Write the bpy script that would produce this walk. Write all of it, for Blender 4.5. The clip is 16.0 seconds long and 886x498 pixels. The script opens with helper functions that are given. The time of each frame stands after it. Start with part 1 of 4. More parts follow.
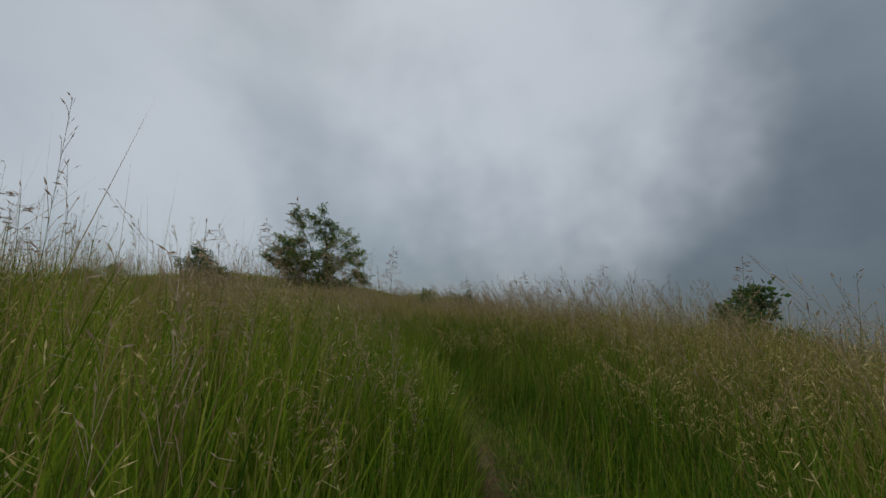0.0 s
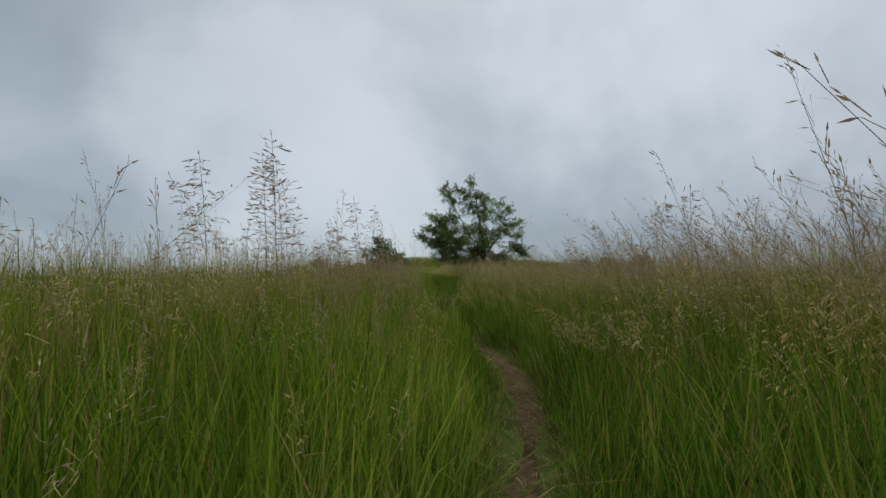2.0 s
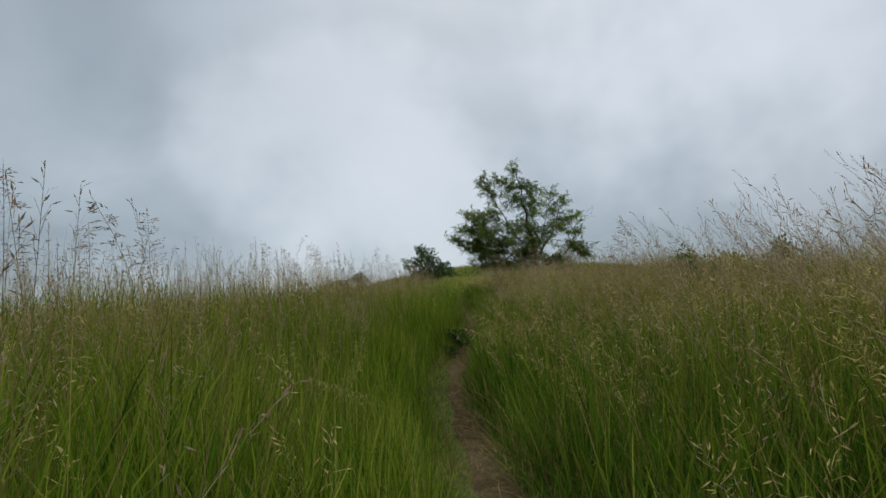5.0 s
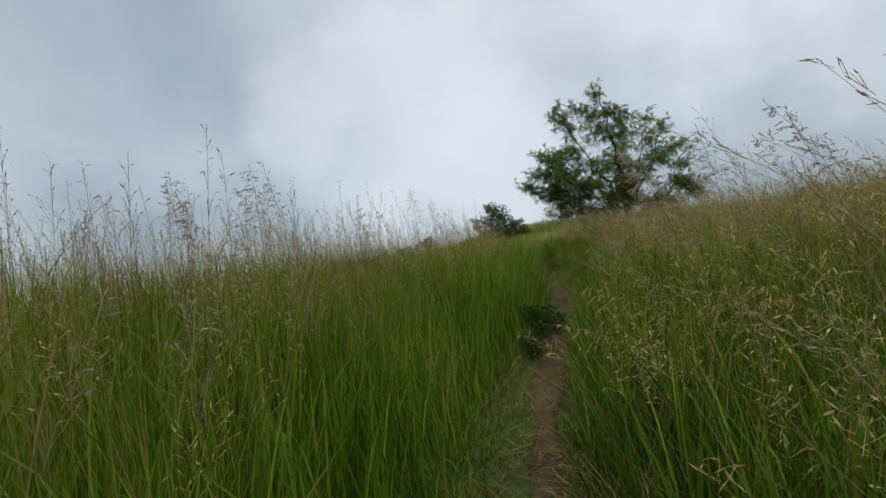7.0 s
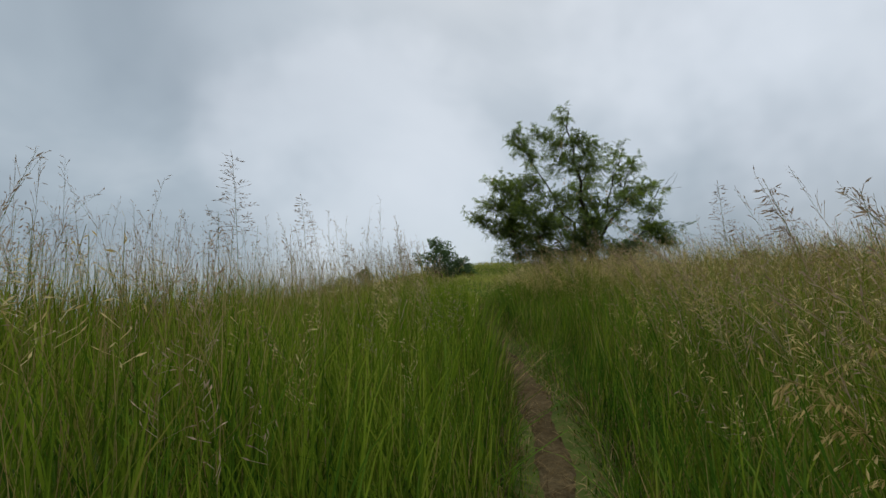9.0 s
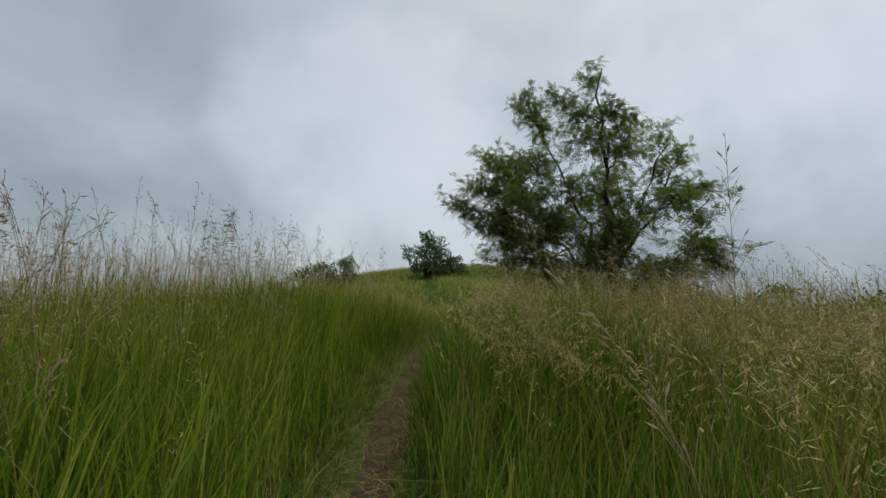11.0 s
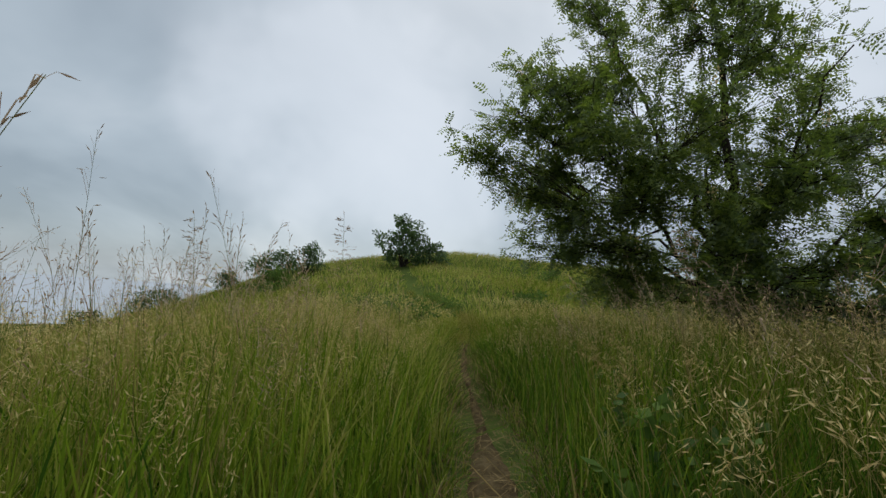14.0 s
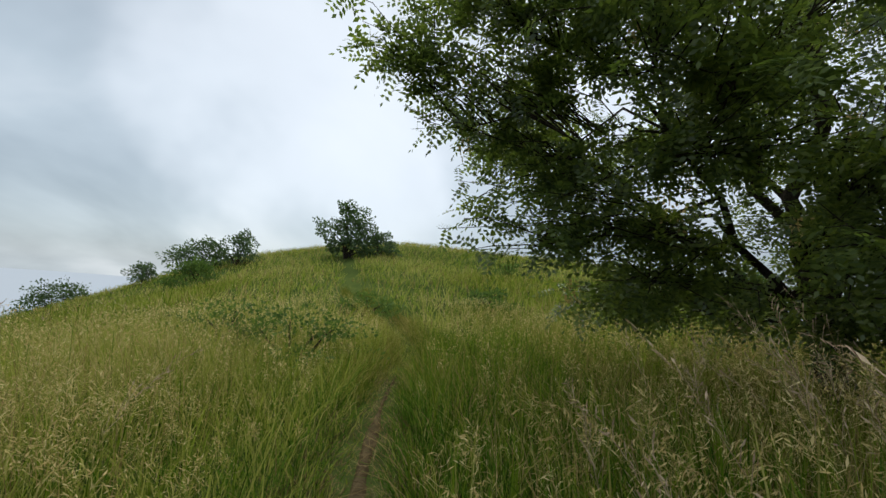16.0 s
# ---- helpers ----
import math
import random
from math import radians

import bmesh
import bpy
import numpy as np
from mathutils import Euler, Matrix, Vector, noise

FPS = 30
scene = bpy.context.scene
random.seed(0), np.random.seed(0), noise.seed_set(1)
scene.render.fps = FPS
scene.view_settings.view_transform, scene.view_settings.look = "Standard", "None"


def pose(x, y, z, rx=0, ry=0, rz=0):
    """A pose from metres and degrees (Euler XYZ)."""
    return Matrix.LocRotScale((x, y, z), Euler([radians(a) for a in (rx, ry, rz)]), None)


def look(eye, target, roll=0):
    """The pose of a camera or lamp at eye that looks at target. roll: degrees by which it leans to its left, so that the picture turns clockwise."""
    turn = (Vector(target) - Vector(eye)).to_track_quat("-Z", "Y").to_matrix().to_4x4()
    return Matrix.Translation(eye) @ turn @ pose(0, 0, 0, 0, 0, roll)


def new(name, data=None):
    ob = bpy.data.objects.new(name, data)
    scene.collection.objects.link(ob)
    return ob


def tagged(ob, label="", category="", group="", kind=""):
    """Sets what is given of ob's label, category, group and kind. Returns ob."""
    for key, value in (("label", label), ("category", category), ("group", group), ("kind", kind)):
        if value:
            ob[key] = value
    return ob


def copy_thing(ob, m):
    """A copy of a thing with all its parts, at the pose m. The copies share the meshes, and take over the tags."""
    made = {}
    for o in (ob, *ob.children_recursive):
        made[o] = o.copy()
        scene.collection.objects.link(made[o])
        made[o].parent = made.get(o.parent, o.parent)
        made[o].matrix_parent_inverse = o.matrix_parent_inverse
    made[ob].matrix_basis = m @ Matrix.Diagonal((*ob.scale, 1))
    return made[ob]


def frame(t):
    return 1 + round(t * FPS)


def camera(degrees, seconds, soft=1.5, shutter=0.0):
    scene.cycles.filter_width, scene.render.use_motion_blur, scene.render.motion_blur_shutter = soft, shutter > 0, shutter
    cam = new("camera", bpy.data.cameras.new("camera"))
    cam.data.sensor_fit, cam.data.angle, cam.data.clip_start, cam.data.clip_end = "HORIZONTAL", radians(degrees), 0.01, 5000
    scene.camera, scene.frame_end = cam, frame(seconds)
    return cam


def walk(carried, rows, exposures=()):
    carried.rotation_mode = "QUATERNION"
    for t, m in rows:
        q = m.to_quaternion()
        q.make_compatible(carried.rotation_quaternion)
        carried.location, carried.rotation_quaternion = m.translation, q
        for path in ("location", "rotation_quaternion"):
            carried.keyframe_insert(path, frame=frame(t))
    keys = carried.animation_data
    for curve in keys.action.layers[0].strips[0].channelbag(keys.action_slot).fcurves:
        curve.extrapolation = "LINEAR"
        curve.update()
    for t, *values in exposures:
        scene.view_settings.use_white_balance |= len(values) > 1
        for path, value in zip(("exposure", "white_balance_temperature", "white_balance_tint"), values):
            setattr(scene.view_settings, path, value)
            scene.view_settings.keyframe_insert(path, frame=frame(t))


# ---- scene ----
cam = camera(90.7, 16.0)
PATH = [
    (0, (-4.687, -8.631, -0.483), (-3.486, -7.07, -0.133), 2.8),
    (0.5, (-4.038, -8.225, -0.485), (-2.867, -6.641, -0.138), 3.9),
    (1, (-3.471, -7.814, -0.485), (-2.528, -6.088, -0.125), 2.1),
    (1.5, (-2.935, -7.327, -0.46), (-2.108, -5.517, -0.26), 2.4),
    (2, (-2.385, -6.857, -0.39), (-1.892, -4.932, -0.17), -0.4),
    (2.5, (-1.921, -6.307, -0.309), (-1.48, -4.359, -0.215), 0.7),
    (3, (-1.587, -5.638, -0.225), (-1.223, -3.672, -0.195), -2.1),
    (3.5, (-1.36, -4.848, -0.145), (-1.142, -2.863, -0.042), -3.2),
    (4, (-1.161, -3.969, -0.099), (-0.854, -2.0, 0.064), -2.9),
    (4.2, (-1.069, -3.663, -0.095), (-0.774, -1.696, 0.113), -2.9),
    (6.3, (-0.132, -0.822, -0.1), (-0.122, 1.156, 0.198), -3.8),
    (6.5, (-0.125, -0.496, -0.109), (-0.239, 1.477, 0.195), -5.6),
    (7, (-0.208, 0.328, -0.056), (-0.3, 2.322, 0.07), -6.1),
    (7.5, (-0.195, 1.143, 0.038), (-0.295, 3.127, 0.268), -4.7),
    (8, (-0.233, 1.993, 0.1), (-0.089, 3.972, 0.354), -5.4),
    (8.5, (-0.081, 2.723, 0.15), (0.095, 4.7, 0.391), -3.5),
    (8.7, (0.02, 3.062, 0.168), (0.193, 5.037, 0.434), -2.9),
    (11, (1.509, 7.549, 0.738), (1.666, 9.527, 0.989), 4.6),
    (11.5, (1.555, 8.239, 0.781), (1.514, 10.232, 0.936), 1.3),
    (12, (1.507, 8.966, 0.846), (1.28, 10.948, 0.994), -0.8),
    (12.5, (1.329, 9.792, 0.937), (1.22, 11.781, 1.114), -0.4),
    (13, (1.325, 10.553, 1.051), (1.413, 12.542, 1.244), 0.5),
    (13.5, (1.292, 11.249, 1.112), (1.467, 13.231, 1.311), 3.1),
    (14, (1.332, 11.879, 1.132), (1.625, 13.847, 1.335), 4.3),
    (14.5, (1.412, 12.533, 1.129), (1.764, 14.493, 1.314), 2.2),
    (15, (1.649, 13.177, 1.164), (2.202, 15.088, 1.365), 4.8),
    (15.5, (1.896, 13.823, 1.277), (2.432, 15.74, 1.478), 1.1),
    (16, (2.197, 14.485, 1.356), (2.69, 16.415, 1.536), 4.2),
]
walk(cam, [(t, look(eye, target, roll)) for t, eye, target, roll in PATH],
     [(0.0, -0.53), (1.0, -0.5), (1.5, -0.38), (3.0, -0.02), (4.2, -0.1), (6.0, -0.12), (7.5, 0.05), (8.5, -0.05), (11.0, -0.18), (12.0, -0.05), (13.0, -0.12), (14.5, 0.06), (16.0, 0.28)])


# ---- world and light ----
def wire(tree, kind, **sets):
    n = tree.nodes.new(kind)
    for key, value in sets.items():
        n.inputs[key.replace("_", " ")].default_value = value
    return n


def build_world():
    """An overcast sky: broken grey cloud over a thin Nishita sky, with a rain cloud low in the east."""
    world = bpy.data.worlds.new("overcast_sky")
    scene.world = world
    world.use_nodes = True
    t = world.node_tree
    t.nodes.clear()
    out = t.nodes.new("ShaderNodeOutputWorld")
    bg = t.nodes.new("ShaderNodeBackground")
    bg.inputs["Strength"].default_value = 1.0
    co = t.nodes.new("ShaderNodeTexCoord")
    # cloud sheets are seen at a slant, so they are drawn on a plane overhead
    sep = t.nodes.new("ShaderNodeSeparateXYZ")
    t.links.new(co.outputs["Generated"], sep.inputs[0])
    up = t.nodes.new("ShaderNodeMath")
    up.operation = "ADD"
    up.inputs[1].default_value = 0.42
    t.links.new(sep.outputs["Z"], up.inputs[0])
    lim = t.nodes.new("ShaderNodeMath")
    lim.operation = "MAXIMUM"
    lim.inputs[1].default_value = 0.12
    t.links.new(up.outputs[0], lim.inputs[0])
    flat = t.nodes.new("ShaderNodeCombineXYZ")
    for axis in ("X", "Y"):
        d = t.nodes.new("ShaderNodeMath")
        d.operation = "DIVIDE"
        t.links.new(sep.outputs[axis], d.inputs[0])
        t.links.new(lim.outputs[0], d.inputs[1])
        t.links.new(d.outputs[0], flat.inputs[axis])
    noise_a = wire(t, "ShaderNodeTexNoise", Scale=1.0, Detail=5.0, Roughness=0.48, Distortion=0.5)
    t.links.new(flat.outputs[0], noise_a.inputs["Vector"])
    ramp = t.nodes.new("ShaderNodeValToRGB")
    e = ramp.color_ramp.elements
    e[0].position, e[0].color = 0.36, (*CLOUD_DARK, 1)
    e[1].position, e[1].color = 0.64, (*CLOUD_LIGHT, 1)
    mid = e.new(0.50)
    mid.color = (*CLOUD_MID, 1)
    t.links.new(noise_a.outputs["Fac"], ramp.inputs[0])
    # the rain cloud towards the east, and the brighter sky to the north
    storm = rain_factor(t, co, RAIN_WAY, 0.50, 1.0)
    mix1 = t.nodes.new("ShaderNodeMix")
    mix1.data_type = "RGBA"
    cols = [s for s in mix1.inputs if s.type == "RGBA"]
    cols[1].default_value = (*RAIN, 1)
    t.links.new(ramp.outputs[0], cols[0])
    t.links.new(storm, mix1.inputs[0])
    last = [s for s in mix1.outputs if s.type == "RGBA"][0]
    for way, low, share in BRIGHT_WAYS:
        glow = rain_factor(t, co, way, low, 1.0)
        half = t.nodes.new("ShaderNodeMath")
        half.operation = "MULTIPLY"
        half.inputs[1].default_value = share
        t.links.new(glow, half.inputs[0])
        mix2 = t.nodes.new("ShaderNodeMix")
        mix2.data_type = "RGBA"
        cols2 = [s for s in mix2.inputs if s.type == "RGBA"]
        cols2[1].default_value = (*BRIGHT, 1)
        t.links.new(last, cols2[0])
        t.links.new(half.outputs[0], mix2.inputs[0])
        last = [s for s in mix2.outputs if s.type == "RGBA"][0]
    sky = t.nodes.new("ShaderNodeTexSky")
    sky.sky_type = "NISHITA"
    sky.sun_disc = False
    sky.sun_elevation, sky.sun_rotation = radians(SUN_UP), radians(SUN_TURN)
    thin = t.nodes.new("ShaderNodeMix")
    thin.data_type = "RGBA"
    thin.inputs[0].default_value = 0.015
    cols3 = [s for s in thin.inputs if s.type == "RGBA"]
    t.links.new(last, cols3[0])
    t.links.new(sky.outputs[0], cols3[1])
    t.links.new([s for s in thin.outputs if s.type == "RGBA"][0], bg.inputs["Color"])
    # an overcast sky is brightest overhead
    high = t.nodes.new("ShaderNodeMapRange")
    high.interpolation_type = "SMOOTHSTEP"
    for key, value in (("From Min", 0.62), ("From Max", 0.97), ("To Min", 1.0), ("To Max", ZENITH)):
        high.inputs[key].default_value = value
    t.links.new(sep.outputs["Z"], high.inputs["Value"])
    t.links.new(high.outputs["Result"], bg.inputs["Strength"])
    t.links.new(bg.outputs[0], out.inputs[0])


def rain_factor(t, co, way, low, high, ragged=0.26):
    """How near a direction of the sky lies to way: 0 to 1, smoothly."""
    dot = t.nodes.new("ShaderNodeVectorMath")
    dot.operation = "DOT_PRODUCT"
    dot.inputs[1].default_value = Vector(way).normalized()
    wild = wire(t, "ShaderNodeTexNoise", Scale=2.3, Detail=4.0, Roughness=0.55)
    t.links.new(co.outputs["Generated"], wild.inputs["Vector"])
    push = t.nodes.new("ShaderNodeVectorMath")
    push.operation = "MULTIPLY_ADD"
    push.inputs[1].default_value = (ragged,) * 3
    t.links.new(wild.outputs["Color"], push.inputs[0])
    shift = t.nodes.new("ShaderNodeVectorMath")
    shift.operation = "SUBTRACT"
    shift.inputs[1].default_value = (ragged * 0.5,) * 3
    t.links.new(co.outputs["Generated"], shift.inputs[0])
    t.links.new(shift.outputs[0], push.inputs[2])
    t.links.new(push.outputs[0], dot.inputs[0])
    m = t.nodes.new("ShaderNodeMapRange")
    m.interpolation_type = "SMOOTHSTEP"
    m.inputs["From Min"].default_value, m.inputs["From Max"].default_value = low, high
    t.links.new(dot.outputs["Value"], m.inputs["Value"])
    return m.outputs["Result"]


CLOUD_DARK, CLOUD_MID, CLOUD_LIGHT = (0.27, 0.325, 0.37), (0.39, 0.455, 0.505), (0.56, 0.615, 0.66)
RAIN, RAIN_WAY = (0.075, 0.10, 0.125), (1.0, 0.15, -0.35)
BRIGHT = (0.75, 0.80, 0.86)
BRIGHT_WAYS = [((0.0, 1.0, 0.27), 0.93, 0.45), ((0.74, 0.67, 0.55), 0.88, 0.8), ((0.25, 1.0, 0.9), 0.75, 0.3)]
ZENITH = 2.6
SUN_UP, SUN_TURN = 50.0, 12.0
build_world()
sun = new("sun", bpy.data.lights.new("sun", "SUN"))
sun.data.energy, sun.data.angle, sun.data.color = 2.0, radians(45), (1.0, 0.97, 0.93)
sun.matrix_world = look((6, 28, 40), (0, 0, 0))


# ---- materials ----
def material(name, rough=0.7, gloss=0.08):
    m = bpy.data.materials.new(name)
    m.use_nodes = True
    p = m.node_tree.nodes["Principled BSDF"]
    p.inputs["Roughness"].default_value = rough
    p.inputs["Specular IOR Level"].default_value = gloss
    return m, m.node_tree, p


def shades(ramp, colours, low, high):
    """Sets a colour ramp to even steps of the given colours between low and high."""
    e = ramp.color_ramp.elements
    e[0].position, e[0].color = low, (*colours[0], 1)
    e[1].position, e[1].color = high, (*colours[-1], 1)
    for k in range(1, len(colours) - 1):
        el = e.new(low + (high - low) * k / (len(colours) - 1))
        el.color = (*colours[k], 1)


def plant(name, colours, leaf=0.35, patch=0.6, rough=0.5, gloss=0.0, back_light=(1.0, 1.0, 1.0)):
    """Leaves and blades: colours from dark to light by piece and by patch of ground, and some light let through."""
    m, t, p = material(name, rough, gloss)
    geo = t.nodes.new("ShaderNodeNewGeometry")
    big = wire(t, "ShaderNodeTexNoise", Scale=patch, Detail=2.0)
    t.links.new(geo.outputs["Position"], big.inputs["Vector"])
    add = t.nodes.new("ShaderNodeMath")
    add.operation = "MULTIPLY_ADD"
    add.inputs[1].default_value = 1.1
    sub = t.nodes.new("ShaderNodeMath")
    sub.operation = "MULTIPLY_ADD"
    sub.inputs[1].default_value, sub.inputs[2].default_value = 0.75, -0.42
    t.links.new(geo.outputs["Random Per Island"], sub.inputs[0])
    t.links.new(big.outputs["Fac"], add.inputs[0])
    t.links.new(sub.outputs[0], add.inputs[2])
    ramp = t.nodes.new("ShaderNodeValToRGB")
    shades(ramp, colours, 0.0, 1.0)
    t.links.new(add.outputs[0], ramp.inputs[0])
    t.nodes.remove(p)
    p = t.nodes.new("ShaderNodeBsdfDiffuse")
    t.links.new(ramp.outputs[0], p.inputs["Color"])
    if gloss:
        sheen = t.nodes.new("ShaderNodeBsdfGlossy")
        sheen.inputs["Roughness"].default_value = rough
        dull = t.nodes.new("ShaderNodeMixShader")
        dull.inputs[0].default_value = gloss
        t.links.new(p.outputs[0], dull.inputs[1])
        t.links.new(sheen.outputs[0], dull.inputs[2])
        p = dull
    back = t.nodes.new("ShaderNodeBsdfTranslucent")
    tint = t.nodes.new("ShaderNodeVectorMath")
    tint.operation = "MULTIPLY"
    tint.inputs[1].default_value = back_light
    t.links.new(ramp.outputs[0], tint.inputs[0])
    t.links.new(tint.outputs[0], back.inputs["Color"])
    mix = t.nodes.new("ShaderNodeMixShader")
    mix.inputs[0].default_value = leaf
    t.links.new(p.outputs[0], mix.inputs[1])
    t.links.new(back.outputs[0], mix.inputs[2])
    t.links.new(mix.outputs[0], t.nodes["Material Output"].inputs["Surface"])
    return m


def earth(name, colours, scale, bump=0.3):
    m, t, p = material(name, 1.0, 0.0)
    geo = t.nodes.new("ShaderNodeNewGeometry")
    a = wire(t, "ShaderNodeTexNoise", Scale=scale, Detail=8.0, Roughness=0.65)
    b = wire(t, "ShaderNodeTexNoise", Scale=scale * 0.08, Detail=3.0)
    for n in (a, b):
        t.links.new(geo.outputs["Position"], n.inputs["Vector"])
    mean = t.nodes.new("ShaderNodeMath")
    mean.operation = "MULTIPLY_ADD"
    mean.inputs[1].default_value = 0.5
    half = t.nodes.new("ShaderNodeMath")
    half.operation = "MULTIPLY"
    half.inputs[1].default_value = 0.5
    t.links.new(b.outputs["Fac"], half.inputs[0])
    t.links.new(a.outputs["Fac"], mean.inputs[0])
    t.links.new(half.outputs[0], mean.inputs[2])
    ramp = t.nodes.new("ShaderNodeValToRGB")
    shades(ramp, colours, 0.32, 0.68)
    t.links.new(mean.outputs[0], ramp.inputs[0])
    t.links.new(ramp.outputs[0], p.inputs["Base Color"])
    bm = wire(t, "ShaderNodeBump", Strength=bump, Distance=0.05)
    t.links.new(a.outputs["Fac"], bm.inputs["Height"])
    t.links.new(bm.outputs[0], p.inputs["Normal"])
    return m


TURF = earth("turf", [(0.022, 0.034, 0.010), (0.055, 0.075, 0.018), (0.10, 0.11, 0.03)], 3.0)
DIRT = earth("dirt", [(0.034, 0.024, 0.012), (0.075, 0.055, 0.028), (0.14, 0.105, 0.055)], 14.0, 0.8)
BARK = earth("bark", [(0.016, 0.013, 0.010), (0.045, 0.036, 0.028), (0.085, 0.07, 0.055)], 30.0, 0.8)
KNOLL = plant("knoll_blades", [(0.13, 0.165, 0.022), (0.24, 0.27, 0.04), (0.35, 0.34, 0.075), (0.48, 0.41, 0.16)], 0.42, 0.25)
GREEN = plant("green_blades", [(0.042, 0.072, 0.007), (0.105, 0.17, 0.012), (0.195, 0.265, 0.022), (0.34, 0.36, 0.06)], 0.42)
DEEP = plant("deep_green_blades", [(0.022, 0.052, 0.007), (0.055, 0.12, 0.011), (0.105, 0.19, 0.019), (0.20, 0.27, 0.04)], 0.36)
OLIVE = plant("olive_blades", [(0.05, 0.07, 0.008), (0.12, 0.145, 0.016), (0.22, 0.21, 0.04), (0.38, 0.29, 0.11)], 0.36)
PURPLE = plant("ripening_seed_heads", [(0.24, 0.155, 0.095), (0.37, 0.26, 0.165), (0.52, 0.395, 0.26)], 0.25, 0.8)
STRAW = plant("straw", [(0.175, 0.12, 0.04), (0.30, 0.215, 0.08), (0.44, 0.33, 0.14)], 0.3, 1.2)
SEED = plant("seed_heads", [(0.38, 0.27, 0.10), (0.57, 0.43, 0.17), (0.74, 0.61, 0.31)], 0.4, 0.8)
CULM = plant("culms", [(0.09, 0.15, 0.018), (0.17, 0.22, 0.035), (0.34, 0.28, 0.09)], 0.35, 0.8)
LITTER = plant("litter", [(0.05, 0.032, 0.014), (0.13, 0.09, 0.04), (0.27, 0.20, 0.095)], 0.1, 2.5)
LOCUST = plant("locust_leaves", [(0.034, 0.052, 0.018), (0.062, 0.092, 0.026), (0.10, 0.135, 0.034), (0.15, 0.19, 0.045)], 0.44, 1.1, 0.36, 0.07, (2.0, 2.0, 0.95))
HERB = plant("herb_leaves", [(0.045, 0.085, 0.016), (0.09, 0.15, 0.026), (0.14, 0.21, 0.035)], 0.4, 1.1, 0.5, 0.02)
BUSHY = plant("bush_leaves", [(0.026, 0.044, 0.018), (0.052, 0.085, 0.030), (0.09, 0.13, 0.045)], 0.35, 1.5, 0.4, 0.05, (1.5, 1.7, 1.1))
WEED = plant("weed_leaves", [(0.018, 0.045, 0.011), (0.038, 0.082, 0.018), (0.062, 0.115, 0.028)], 0.3, 3.0, 0.6)


# ---- the lie of the land ----
PATH_Y = np.array([-40, -12, -8.6, -7.3, -6.3, -5, -4.3, -3.7, -2.4, -1.5, 0.5, 2.7, 4.3, 6.5, 10.5, 12.5, 14.5, 17.3, 19.2, 21.3, 24.9, 27.4, 33, 38, 44, 52, 70])
PATH_X = np.array([-22, -7.4, -4.65, -3.2, -2.3, -1.65, -1.2, -0.85, -0.4, -0.12, 0.0, 0.06, 0.5, 1.1, 1.5, 1.67, 2.1, 2.5, 2.9, 3.6, 3.65, 3.2, 3.0, 3.3, 3.2, 2.2, 0])
RISE_Y = np.array([-400, -100, -40, -16, -8.6, -4, 0, 2.7, 7.6, 11.3, 14.5, 19, 24, 30, 38, 46, 52, 58, 70, 110, 200, 400])
RISE_Z = np.array([-60, -14, -4.5, -2.4, -1.66, -1.32, -1.2, -0.98, -0.40, 0.0, 0.27, 0.30, 0.40, 1.0, 2.25, 3.55, 4.85, 5.2, 3.6, -6, -30, -60])


def smooth(x, low, high):
    u = np.clip((x - low) / (high - low), 0, 1)
    return u * u * (3 - 2 * u)


def path_x(y):
    return (np.interp(y - 0.6, PATH_Y, PATH_X) + np.interp(y, PATH_Y, PATH_X) + np.interp(y + 0.6, PATH_Y, PATH_X)) / 3


def ripple(x, y):
    return 0.05 * np.sin(1.7 * x + 0.6 * y) * np.sin(0.9 * y - 0.8 * x) + 0.12 * np.sin(0.37 * x + 1.0) * np.cos(0.29 * y + 0.4)


def height(x, y):
    """The ground's height: a rising ridge that falls away to both sides, and a knoll in the north."""
    x, y = np.asarray(x, float), np.asarray(y, float)
    soft = 2.0
    z = sum(np.interp(y + d * soft, RISE_Y, RISE_Z) for d in (-1, -0.5, 0, 0.5, 1)) / 5
    knoll = smooth(y, 28, 46)
    mid = path_x(np.clip(y, -30, 24)) * (1 - knoll) + 11.0 * knoll
    d = x - mid
    left = np.minimum(d, 0)
    right = np.maximum(d - 6 - 4 * knoll, 0)
    steep = 0.001 + 0.018 * smooth(y, 6, 15) - 0.0095 * knoll
    z = z - np.where(left > -20, steep * left ** 2, steep * (400 + 40 * (-left - 20)))
    z = z - np.where(right < 30, 0.006 * right ** 2, 0.006 * (900 + 60 * (right - 30)))
    z = z + 0.04 * np.clip(d, 0, 6) * (1 - knoll)
    z = z + 0.05 * np.clip(d, 0, 4) * (1 - smooth(y, -1, 2)) * smooth(y, -7, -4)
    z = z + 0.09 * np.clip(-d - 0.3, 0, 4.5) * (1 - smooth(y, 4, 12))
    gap = np.abs(x - path_x(np.clip(y, -40, 52)))
    z = z + ripple(x, y) * smooth(gap, 0.5, 3.0)
    z = z - 0.06 * (1 - smooth(gap, 0.15, 0.5)) * (y < 52)
    return np.maximum(z, -60)


